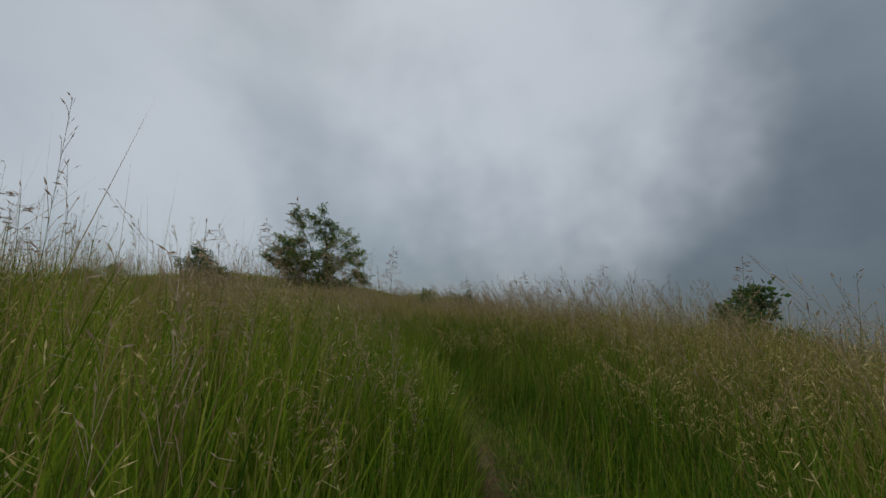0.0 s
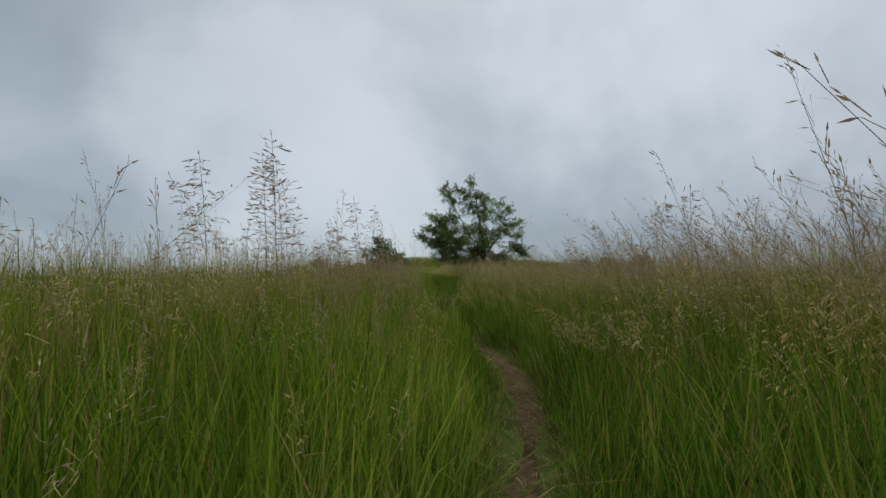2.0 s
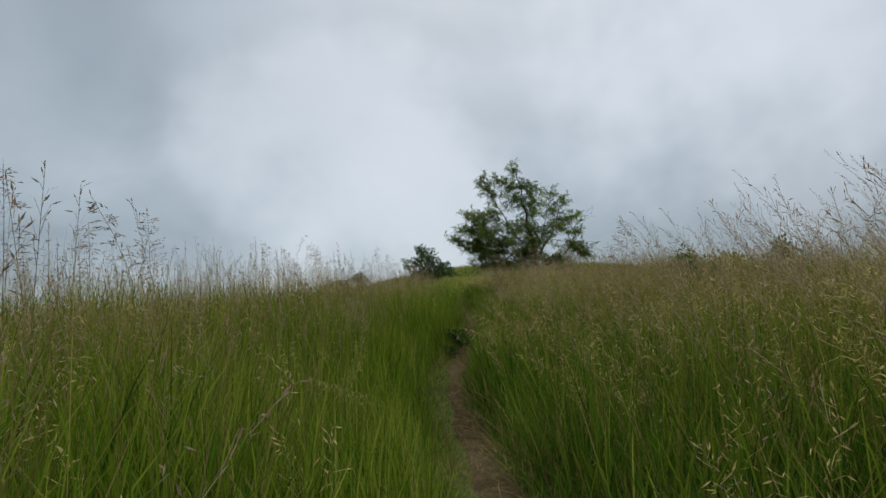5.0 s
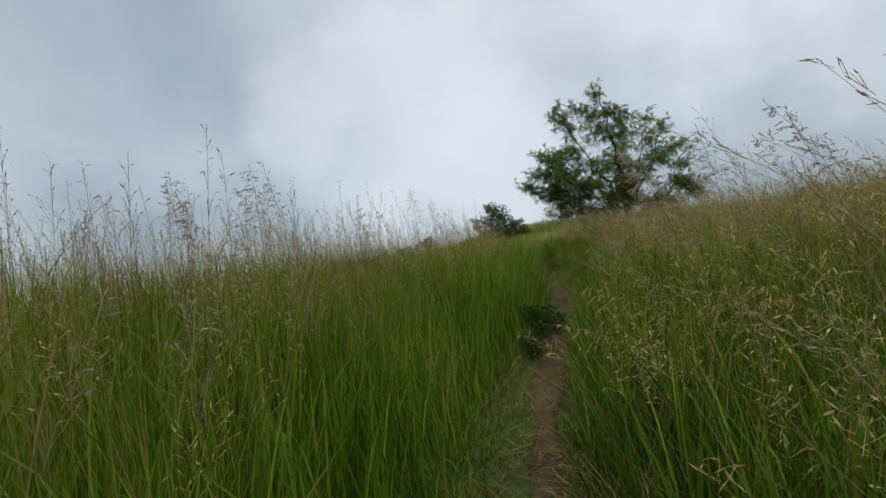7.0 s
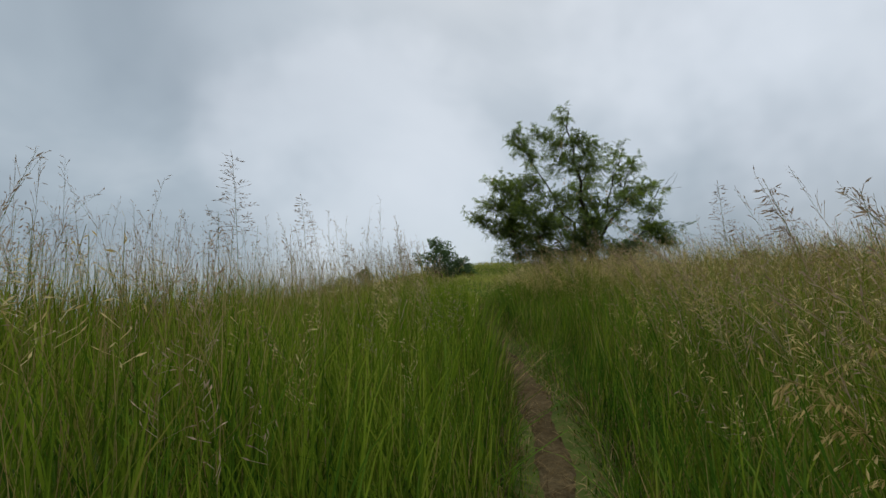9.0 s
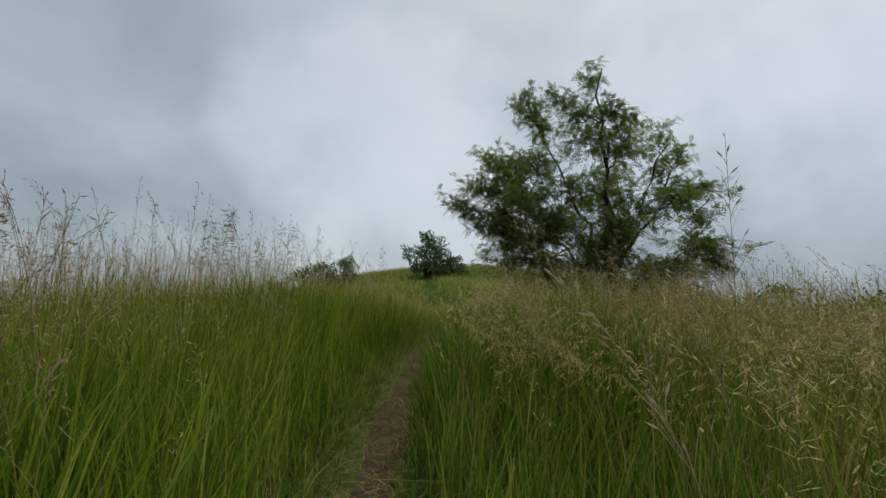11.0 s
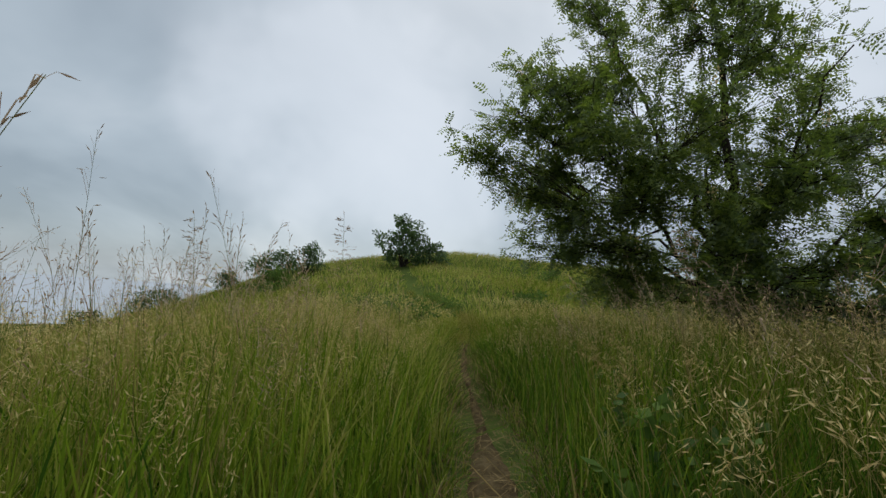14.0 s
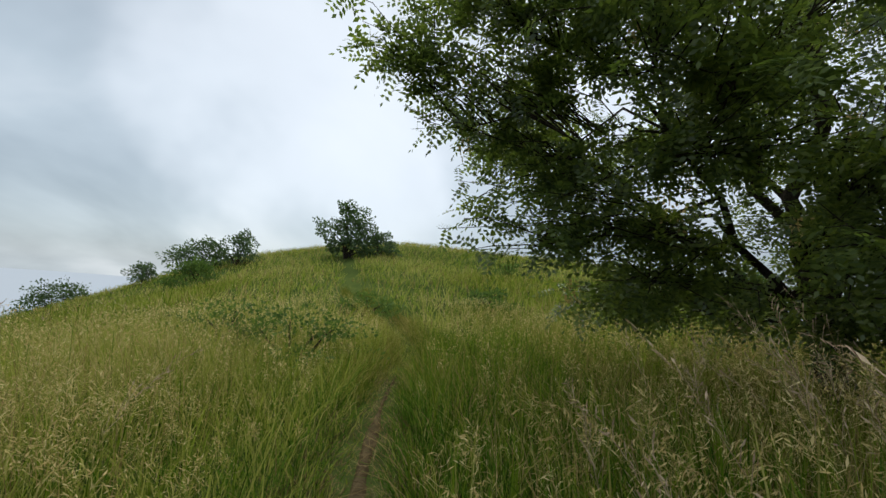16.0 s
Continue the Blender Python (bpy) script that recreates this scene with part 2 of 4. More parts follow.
def build_ground():
    fine = np.arange(-14, 14.01, 0.35)
    out = 14 + np.cumsum(np.geomspace(0.4, 60, 34))
    xs = np.concatenate([-out[::-1], fine, out])
    ys = np.concatenate([-14 - np.cumsum(np.geomspace(0.4, 60, 30))[::-1], np.arange(-14, 30, 0.35), 30 + np.cumsum(np.geomspace(0.3, 60, 44))])
    gx, gy = np.meshgrid(xs, ys)
    gz = height(gx, gy)
    nx, ny = len(xs), len(ys)
    verts = np.stack([gx, gy, gz], -1).reshape(-1, 3)
    i = (np.arange(ny - 1)[:, None] * nx + np.arange(nx - 1)[None]).ravel()
    quads = np.stack([i, i + 1, i + nx + 1, i + nx], -1)
    ob = mesh_object("ground", verts, quads, TURF)
    ob.data.polygons.foreach_set("use_smooth", np.ones(len(quads), bool))
    return tagged(ob, "grassy hillside ground rising to a round knoll", "ground", kind="structure")


def mesh_object(name, verts, faces, mat, parent=None):
    """A mesh object from arrays of points and of faces that all have the same number of corners (or a list of such arrays)."""
    me = bpy.data.meshes.new(name)
    groups = faces if isinstance(faces, list) else [faces]
    me.vertices.add(len(verts))
    me.vertices.foreach_set("co", np.asarray(verts, np.float32).ravel())
    loops = np.concatenate([f.ravel() for f in groups]).astype(np.int32)
    sizes = np.concatenate([np.full(len(f), f.shape[1]) for f in groups])
    me.loops.add(len(loops))
    me.loops.foreach_set("vertex_index", loops)
    me.polygons.add(len(sizes))
    me.polygons.foreach_set("loop_start", np.concatenate([[0], np.cumsum(sizes)[:-1]]).astype(np.int32))
    me.materials.append(mat)
    me.update(calc_edges=True)
    me.validate()
    ob = new(name, me)
    if parent:
        ob.parent = parent
    return ob


ground = build_ground()


def build_path():
    """The trodden strip: a ribbon of bare, crumbly earth that follows the ridge."""
    ys = np.arange(-14, 19.8, 0.07)
    u = np.linspace(-1, 1, 11)
    half = 0.105 + 0.04 * np.sin(1.9 * ys) + 0.03 * np.sin(5.3 * ys + 1)
    half = half * (1 - 0.7 * smooth(ys, 12.5, 16.5)) * (1 - 0.6 * smooth(ys, 18.5, 19.8))
    gx = path_x(ys)[:, None] + half[:, None] * u[None] * 1.35
    gy = np.repeat(ys[:, None], len(u), 1)
    gz = height(gx, gy) + 0.03 - 0.05 * np.abs(u[None]) ** 3 + 0.012 * np.sin(23 * gx + 9 * gy) * np.sin(17 * gy)
    n, m = gx.shape
    i = (np.arange(n - 1)[:, None] * m + np.arange(m - 1)[None]).ravel()
    ob = mesh_object("path", np.stack([gx, gy, gz], -1).reshape(-1, 3), np.stack([i, i + 1, i + m + 1, i + m], -1), DIRT)
    ob.data.polygons.foreach_set("use_smooth", np.ones(len(i), bool))
    return tagged(ob, "narrow footpath of worn brown earth through the meadow", "path", kind="structure")


build_path()


def build_backdrop():
    n, r = 96, 620.0
    a = np.linspace(0, 2 * np.pi, n, endpoint=False)
    top = -14 + 3 * np.sin(3 * a + 1) + 2 * np.sin(7 * a)
    low = np.stack([r * np.cos(a), r * np.sin(a), np.full(n, -90.0)], -1)
    high = np.stack([r * np.cos(a), r * np.sin(a), top], -1)
    i = np.arange(n)
    j = (i + 1) % n
    # added ring: emission near the low sky's tone stands in for haze
    m, t, p = material("mist_glow", 1.0)
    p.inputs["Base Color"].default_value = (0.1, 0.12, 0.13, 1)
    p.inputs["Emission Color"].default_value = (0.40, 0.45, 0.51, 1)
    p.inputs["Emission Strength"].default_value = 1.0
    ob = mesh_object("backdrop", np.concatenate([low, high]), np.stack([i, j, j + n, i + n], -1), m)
    return tagged(ob, "added ring round the horizon, its grey-blue glow standing for misty lowland", "distance", kind="structure")


build_backdrop()

# ---- grass ----
rng = np.random.default_rng(7)


def blades(x, y, tall, wide, lean, bend, z=None, turn=None, fine=True):
    """Points and faces of grass blades that stand at x, y: tapered, bent strips of two quads (one, if not fine) and a tip."""
    n = len(x)
    z = height(x, y) - 0.02 if z is None else z
    way = rng.uniform(0, 2 * np.pi, n) if turn is None else turn
    face = rng.uniform(0, 2 * np.pi, n)
    fx, fy = np.cos(face) * wide / 2, np.sin(face) * wide / 2
    steps = ((0, 0.8), (0.4, 1.0), (0.75, 0.7)) if fine else ((0, 0.9), (0.6, 0.9))
    m = 2 * len(steps) + 1
    verts = np.zeros((n, m, 3))
    for k, (u, w) in enumerate(steps):
        out = tall * (lean * u + bend * u * u)
        cx, cy = x + np.cos(way) * out, y + np.sin(way) * out
        cz = z + tall * u * (1 - 0.35 * bend * u)
        verts[:, 2 * k] = np.stack([cx - fx * w, cy - fy * w, cz], -1)
        verts[:, 2 * k + 1] = np.stack([cx + fx * w, cy + fy * w, cz], -1)
    out = tall * (lean + bend)
    verts[:, m - 1] = np.stack([x + np.cos(way) * out, y + np.sin(way) * out, z + tall * (1 - 0.5 * bend)], -1)
    b = (np.arange(n) * m)[:, None]
    quads = np.concatenate([b + [[2 * k, 2 * k + 1, 2 * k + 3, 2 * k + 2]] for k in range(len(steps) - 1)])
    return verts.reshape(-1, 3), [quads, b + [[m - 3, m - 2, m - 1]]]


def gap_to_path(x, y):
    return x - path_x(np.clip(y, -40, 52))


WALK = np.array([eye for _, eye, _, _ in PATH])


def gap_to_walk(x, y):
    """How far a place lies from the line that the walker keeps to, square to that line."""
    slope = np.interp(y, WALK[:, 1], np.gradient(WALK[:, 0], WALK[:, 1]))
    return np.abs(x - np.interp(y, WALK[:, 1], WALK[:, 0])) / np.sqrt(1 + slope ** 2) + 9.0 * (y > 15.5) + 9.0 * (y < -9.5)


def scatter(n, x0, x1, y0, y1, follow=True):
    """Places strewn over a band along the path (follow) or over a box."""
    y = rng.uniform(y0, y1, n)
    x = rng.uniform(x0, x1, n) + (path_x(np.clip(y, -40, 52)) if follow else 0)
    return x, y


def clumpy(x, y, f=1.3):
    return 0.5 + 0.25 * np.sin(f * x * 1.7 + np.sin(f * y)) + 0.25 * np.sin(f * y * 1.3 + 2 * np.sin(f * x * 0.6))


def full_height(x, y):
    """How tall the meadow stands: low on the trodden strip, chest-high beside it, shorter on the knoll."""
    g = np.abs(gap_to_path(x, y))
    h = 0.16 + 0.72 * smooth(g, 0.03, 0.42) + 0.17 * smooth(g, 0.5, 1.6)
    h = h * (1 - 0.42 * smooth(y, 12.5, 17.5) - 0.12 * smooth(y, 18, 30)) * (0.8 + 0.4 * clumpy(x, y))
    return h * (0.25 + 0.75 * smooth(gap_to_walk(x, y), 0.1, 0.5))


def grow(name, n, band, tall, wide, mat, label, lean=(0.0, 0.18), bend=(0.0, 0.35), keep=None, follow=True, fine=True, open_path=1.0):
    x, y = scatter(n, *band, follow)
    g = np.abs(gap_to_path(x, y))
    ok = (g > (0.02 + 0.16 * rng.random(len(x))) * open_path) | (y > 19.5)
    if keep is not None:
        ok &= keep(x, y)
    x, y = x[ok], y[ok]
    k = len(x)
    h = full_height(x, y) * rng.uniform(*tall, k)
    h = np.minimum(h, 0.2 + 1.2 * gap_to_walk(x, y))
    way, tilt, bow = rng.uniform(0, 2 * np.pi, k), rng.uniform(*lean, k), rng.uniform(*bend, k)
    # what would bend into the walker's way has been pushed aside
    hang = gap_to_walk(x + np.cos(way) * h * (tilt + bow), y + np.sin(way) * h * (tilt + bow))
    way = np.where((hang < 0.25) & (h > 0.3), way + np.pi, way)
    v, f = blades(x, y, h, rng.uniform(*wide, k), tilt, bow, None, way, fine)
    return tagged(mesh_object(name, v, f, mat), label, "grass", kind="stuff")


def beside(left, right, inner=0.0, thin=1.0):
    """A filter for grow(): the share of blades to keep on either side of the path, beyond inner; they thin out towards the knoll."""
    def test(x, y):
        g = gap_to_path(x, y)
        share = np.where(g < 0, left * (1 - 0.85 * smooth(y, 13, 16) * thin), right * (1 - 0.2 * smooth(y, 13.5, 17) * thin))
        return (rng.random(len(x)) < share) & (np.abs(g) > inner)
    return test


def build_meadow():
    near, mid, wide = (-1.8, 1.8, -11, 22), (-4.6, 4.6, -12, 26), (-15, 15, -14, 36)
    grow("green_grass", 78000, near, (0.45, 1.0), (0.004, 0.010), GREEN, "dense lush green meadow grass beside the footpath",
         (0.0, 0.13), (0.0, 0.3), beside(1.0, 0.42))
    grow("green_grass", 46000, near, (0.45, 0.98), (0.004, 0.010), DEEP, "deep green meadow grass beside the footpath",
         (0.0, 0.2), (0.0, 0.4), beside(0.4, 1.0))
    grow("olive_grass", 34000, near, (0.5, 1.08), (0.003, 0.008), OLIVE, "olive and yellowing meadow grass beside the footpath",
         keep=beside(0.3, 0.5))
    grow("green_grass", 62000, mid, (0.5, 1.0), (0.006, 0.013), GREEN, "lush green meadow grass a few steps from the footpath",
         (0.0, 0.13), (0.0, 0.3), beside(1.0, 0.45, 1.8), fine=False)
    grow("olive_grass", 46000, mid, (0.5, 1.08), (0.005, 0.011), OLIVE, "olive meadow grass a few steps from the footpath",
         keep=beside(0.4, 1.0, 1.8), fine=False)
    grow("green_grass", 70000, wide, (0.5, 1.0), (0.010, 0.022), GREEN, "tall green meadow grass over the hillside", keep=beside(1.0, 0.8, 4.5, 0.4), fine=False)
    grow("olive_grass", 66000, wide, (0.55, 1.08), (0.008, 0.018), OLIVE, "tall olive meadow grass over the hillside", keep=beside(0.8, 1.0, 4.5, 0.4), fine=False)
    grow("pale_grass", 54000, (-5, 5, 13.5, 24), (0.5, 1.1), (0.003, 0.009), KNOLL, "short pale feathery grass at the foot of the knoll",
         (0.0, 0.35), (0.1, 0.6), beside(1.0, 0.3, thin=0.0), fine=False)
    grow("undergrowth", 26000, (-1.9, 1.9, -10.5, 19), (0.18, 0.5), (0.008, 0.018), DEEP, "short dark undergrowth of broad green blades",
         (0.1, 0.5), (0.1, 0.7), fine=False)
    grow("undergrowth", 12000, (-0.45, 0.45, 18.5, 30), (0.4, 0.95), (0.004, 0.010), OLIVE, "short trodden grass closing over the old path",
         (0.1, 0.6), (0.1, 0.7), fine=False)
    grow("edge_grass", 15000, (-0.5, 0.5, -11, 19), (0.5, 1.05), (0.003, 0.008), DEEP, "unkempt grass hanging over the trodden path",
         (0.1, 0.6), (0.1, 0.8))
    grow("edge_grass", 8000, (-0.4, 0.4, -11, 17), (0.5, 1.05), (0.002, 0.006), STRAW, "brown dead grass hanging over the trodden path",
         (0.2, 0.8), (0.1, 0.8), fine=False)
    grow("path_thatch", 11000, (-0.42, 0.42, -11, 18), (0.3, 0.8), (0.002, 0.006), LITTER, "brown dead thatch along the edges of the path",
         (0.1, 0.8), (0.1, 0.9), fine=False)
    for mat, words in ((DEEP, "trodden green tufts on the worn path"), (STRAW, "trodden straw-coloured tufts on the worn path")):
        grow("path_tufts", 12000, (-0.24, 0.24, -11, 19.5), (0.4, 1.1), (0.002, 0.005), mat, words, (0.2, 1.0), (0.1, 0.8),
             lambda x, y: rng.random(len(x)) < clumpy(x * 2, y * 2) ** 2, fine=False, open_path=0.0)
    grow("dry_grass", 12000, (0.45, 4.6, -11, 19), (0.88, 1.25), (0.002, 0.0042), STRAW, "dry straw-coloured stems among the grass beside the path",
         (0.1, 0.4), (0.1, 0.5), fine=False)
    grow("dry_grass", 9000, (-4.5, -0.9, -11, 20), (0.95, 1.25), (0.002, 0.004), STRAW, "dry straw-coloured stems among the grass beside the path", fine=False)
    grow("dry_grass", 15000, (4.0, 14, -12, 24), (0.9, 1.25), (0.006, 0.011), STRAW, "straw-coloured dry grass on the hillside",
         (0.1, 0.4), (0.1, 0.5), fine=False)
    for mat, n, words in ((KNOLL, 62000, "shorter yellow-green grass covering the knoll"), (GREEN, 30000, "shorter fresh green grass covering the knoll"),
                          (STRAW, 14000, "dry tan grass streaking the knoll")):
        grow("knoll_grass", n, (-30, 34, 23, 64), (0.45, 1.15), (0.014, 0.034), mat, words, (0.0, 0.5), (0.0, 0.6), knoll_patch(mat), False, False)
    grow("side_grass", 10000, (-50, -15, -10, 50), (0.6, 1.1), (0.04, 0.08), OLIVE, "meadow grass on the slope falling away", fine=False)
    grow("side_grass", 10000, (15, 50, -10, 50), (0.6, 1.1), (0.04, 0.08), OLIVE, "meadow grass on the slope falling away", fine=False)


def knoll_patch(mat):
    """The knoll's grasses grow in drifts, and the worn line of the old path stays thin."""
    def test(x, y):
        drift = clumpy(x, y, 0.33) if mat is GREEN else 1.15 - clumpy(x, y, 0.33) if mat is KNOLL else clumpy(x + 9, y, 0.5)
        bare = np.abs(x - path_x(y)) < 0.35 + 0.2 * np.sin(0.9 * y)
        return (rng.random(len(x)) < 0.25 + 0.9 * drift) & ~(bare & (y < 46))
    return test


build_meadow()


def stalks(x, y, tall, way, lean, spikes, reach, grain, thick=0.0016, fine=True, z=None, sweep=0.0):
    """Flowering grass stalks at x, y: bent culms, and panicles of hanging spikelets on hair-thin branchlets.
    Returns the culms and the panicles as points and quads."""
    n = len(x)
    z = height(x, y) - 0.02 if z is None else z

    def at(u):
        out = tall * lean * (0.35 * u + 0.65 * u ** 3)
        return np.stack([x + np.cos(way) * out, y + np.sin(way) * out, z + tall * u * (1 - 0.4 * lean * u * u)], -1)

    if not fine:
        w = np.stack([np.cos(way + 1.0), np.sin(way + 1.0), 0 * way], -1) * thick
        v = np.stack([at(np.full(n, u)) + w * s for u in (0.0, 0.6, 1.0) for s in (-1, 1)], 1)
        q = np.array([[0, 1, 3, 2], [2, 3, 5, 4]])
        culm = (v.reshape(-1, 3), ((np.arange(n) * 6)[:, None, None] + q[None]).reshape(-1, 4))
    rings = []
    for u in (0.0, 0.4, 0.75, 1.0) if fine else ():
        c = at(np.full(n, u))
        w = thick * (1.25 - 0.75 * u)
        for k in range(3):
            rings.append(c + np.array([math.cos(2.094 * k), math.sin(2.094 * k), 0]) * w)
    v = np.stack(rings, 1) if fine else None
    q = np.array([[3 * s + k, 3 * s + (k + 1) % 3, 3 * s + 3 + (k + 1) % 3, 3 * s + 3 + k] for s in range(3) for k in range(3)])
    if fine:
        culm = (v.reshape(-1, 3), ((np.arange(n) * 12)[:, None, None] + q[None]).reshape(-1, 4))
    parts = []
    for k in range(spikes):
        u = (0.62 if sweep else 0.70) + (0.38 if sweep else 0.30) * (k + 0.5) / spikes + rng.uniform(-0.01, 0.01, n)
        b = at(u)
        a = rng.uniform(0, 2 * np.pi, n)
        far = reach * (1.15 - 0.95 * (k / spikes)) * rng.uniform(0.35, 1.1, n)
        side = np.stack([np.cos(a), np.sin(a), rng.uniform(0.2, 1.0, n)], -1)
        side /= np.linalg.norm(side, axis=1)[:, None]
        tip = b + side * far[:, None]
        drop = side * 0.55 + np.stack([np.cos(way) * 0.3, np.sin(way) * 0.3, rng.uniform(-0.9, 0.6, n)], -1)
        if sweep:
            axis = at(u + 0.01) - at(u - 0.01)
            axis /= np.linalg.norm(axis, axis=1)[:, None]
            drop = drop * (1 - sweep) + (axis + 0.3 * side) * sweep
            tip = b + (side * 0.45 + axis * 0.8) * far[:, None]
        drop /= np.linalg.norm(drop, axis=1)[:, None]
        L = grain * rng.uniform(0.7, 1.3, n)
        wide = np.cross(drop, rng.normal(0, 1, (n, 3)))
        wide /= np.linalg.norm(wide, axis=1)[:, None] + 1e-9
        w = wide * (L * (0.095 if fine else 0.15))[:, None]
        e = drop * L[:, None]
        hair = wide * 0.0006 * (grain / 0.018)
        if fine:
            parts.append(np.stack([b - hair, b + hair, tip + hair, tip - hair], 1))
        parts.append(np.stack([tip, tip + e * 0.4 + w, tip + e, tip + e * 0.4 - w], 1))
    v = np.stack(parts, 1).reshape(-1, 3)
    return culm, (v, np.arange(len(v)).reshape(-1, 4))


def off_path(x, y, near):
    return np.abs(gap_to_path(x, y)) > near


def seed_field(n, band, tall, spikes, reach, grain, label, near=0.45, thick=0.0016, right=1.0, left=1.0, follow=True, beyond=0.0, mat=None, sweep=0.0):
    x, y = scatter(n, *band, follow)
    side = gap_to_path(x, y)
    ok = off_path(x, y, near) & (gap_to_walk(x, y) > 0.55) & (rng.random(n) < np.where(side > 0, right, left) * (0.35 + 0.9 * clumpy(x, y, 0.9)))
    ok &= rng.random(n) > 0.62 * smooth(y, 15.5, 18.5) * (y < 26)
    if beyond:
        ok &= np.abs(side) > beyond
    x, y = x[ok], y[ok]
    k = len(x)
    h = rng.uniform(*tall, k) * (1 - 0.36 * smooth(y, 12.5, 17.5) - 0.12 * smooth(y, 18, 30)) * (0.72 + 0.28 * smooth(np.abs(gap_to_path(x, y)), 0.4, 1.2))
    way = rng.normal(2.6, 1.1, k)
    lean = np.abs(rng.normal(0.14, 0.12, k)) + np.where(gap_to_path(x, y) > 0, 0.16, 0.0) * (sweep > 0)
    culm, head = stalks(x, y, h, way, lean, spikes, reach, grain, thick, grain < 0.026, None, sweep)
    tagged(mesh_object("grass_culms", *culm, CULM), label[0], "grass", kind="stuff")
    tagged(mesh_object("grass_panicles", *head, mat or SEED), label[1], "grass", kind="stuff")


def build_seed_heads():
    fine = ("thin upright flowering culms in the meadow", "pale tan oat-like seed heads above the meadow")
    seed_field(6500, (-3.6, 3.6, -11, 18.5), (0.80, 1.25), 17, 0.06, 0.0255, fine, near=0.3, right=0.95, left=0.42)
    seed_field(800, (0.9, 4.5, -7, 2), (1.3, 1.75), 24, 0.10, 0.0255, fine, near=0.8, mat=PURPLE, sweep=0.4, thick=0.0012)
    seed_field(600, (0.5, 3.6, 8, 16.5), (0.9, 1.3), 20, 0.07, 0.024, fine, near=0.5, thick=0.0013)
    seed_field(3200, (-3.6, 3.6, -11, 14), (1.0, 1.3), 18, 0.05, 0.02, fine, near=0.5, right=0.6, left=1.0, mat=PURPLE, thick=0.0012)
    seed_field(3000, (-4.5, 4.5, -11, 16), (1.15, 1.65), 23, 0.10, 0.0255, fine, near=0.7, right=0.85, left=1.0, mat=PURPLE, sweep=0.3, thick=0.0012)
    seed_field(14500, (-13, 13, -12, 24), (0.85, 1.35), 8, 0.065, 0.030, fine, beyond=3.4, thick=0.0024, right=1.0, left=0.6)
    seed_field(6500, (-13, 13, -12, 24), (1.1, 1.6), 12, 0.11, 0.036, fine, beyond=4.2, thick=0.0018, mat=PURPLE, sweep=0.3)
    seed_field(5000, (-3.6, 3.6, 18, 26), (0.8, 1.2), 12, 0.065, 0.028, fine, thick=0.0024)
    seed_field(2300, (-4, -0.3, 12.5, 19), (0.75, 1.05), 18, 0.045, 0.018, fine, thick=0.0013)
    seed_field(6000, (-10, -3.5, 12.5, 24), (0.75, 1.05), 10, 0.06, 0.03, fine, thick=0.0024)
    seed_field(3500, (-30, 34, 24, 64), (0.7, 1.1), 6, 0.09, 0.04, fine, thick=0.003, follow=False)


build_seed_heads()


def build_litter():
    """Dead stems and trodden straw on the path."""
    n = 13000
    y = rng.uniform(-12, 19.6, n)
    x = path_x(y) + rng.normal(0, 0.21, n)
    z = height(x, y) + 0.02 + rng.uniform(0, 0.06, n)
    L = rng.uniform(0.03, 0.17, n)
    a = rng.uniform(0, 2 * np.pi, n)
    d = np.stack([np.cos(a), np.sin(a), rng.normal(0, 0.18, n)], -1) * L[:, None]
    w = np.stack([-np.sin(a), np.cos(a), np.zeros(n)], -1) * rng.uniform(0.0009, 0.0028, n)[:, None]
    c = np.stack([x, y, z], -1)
    v = np.stack([c - w, c + w, c + d * 0.6 + w + [0, 0, 0.01], c + d * 0.6 - w + [0, 0, 0.01], c + d], 1).reshape(-1, 3)
    b = (np.arange(n) * 5)[:, None]
    tagged(mesh_object("path_litter", v, [b + [[0, 1, 2, 3]], b + [[3, 2, 4]]], LITTER), "dry straw and dead stems trodden on the path", "litter", kind="stuff")


build_litter()


# ---- trees and bushes ----
def tube(points, radii, sides=7):
    """Points and quads of a tapered limb along a line of points."""
    pts = np.asarray(points, float)
    n = len(pts)
    d = np.gradient(pts, axis=0)
    d /= np.linalg.norm(d, axis=1)[:, None] + 1e-9
    ref = np.where(np.abs(d[:, 2:3]) > 0.9, [[1.0, 0, 0]], [[0, 0, 1.0]])
    u = np.cross(d, ref)
    u /= np.linalg.norm(u, axis=1)[:, None]
    w = np.cross(d, u)
    a = np.linspace(0, 2 * np.pi, sides, endpoint=False)
    ring = pts[:, None] + np.asarray(radii)[:, None, None] * (u[:, None] * np.cos(a)[None, :, None] + w[:, None] * np.sin(a)[None, :, None])
    i = (np.arange(n - 1)[:, None] * sides + np.arange(sides)[None])
    j = (np.arange(n - 1)[:, None] * sides + (np.arange(sides)[None] + 1) % sides)
    return ring.reshape(-1, 3), np.stack([i, j, j + sides, i + sides], -1).reshape(-1, 4)


def join(pieces):
    verts, faces, base = [], [], 0
    for v, f in pieces:
        verts.append(v)
        faces.append(f + base)
        base += len(v)
    return np.concatenate(verts), np.concatenate(faces)


def bowed(a, b, sag, n, r, wob=0.09):
    """A limb's line from a to b that first runs out and then lifts (sag < 0: droops), with small crooks."""
    a, b = np.asarray(a, float), np.asarray(b, float)
    u = np.linspace(0, 1, n)[:, None]
    p = a + (b - a) * u
    p[:, 2] += sag * np.linalg.norm(b - a) * (np.sin(np.pi * u[:, 0]))
    p[1:-1] += r.normal(0, wob * np.linalg.norm(b - a) * 0.35, (n - 2, 3))
    return p


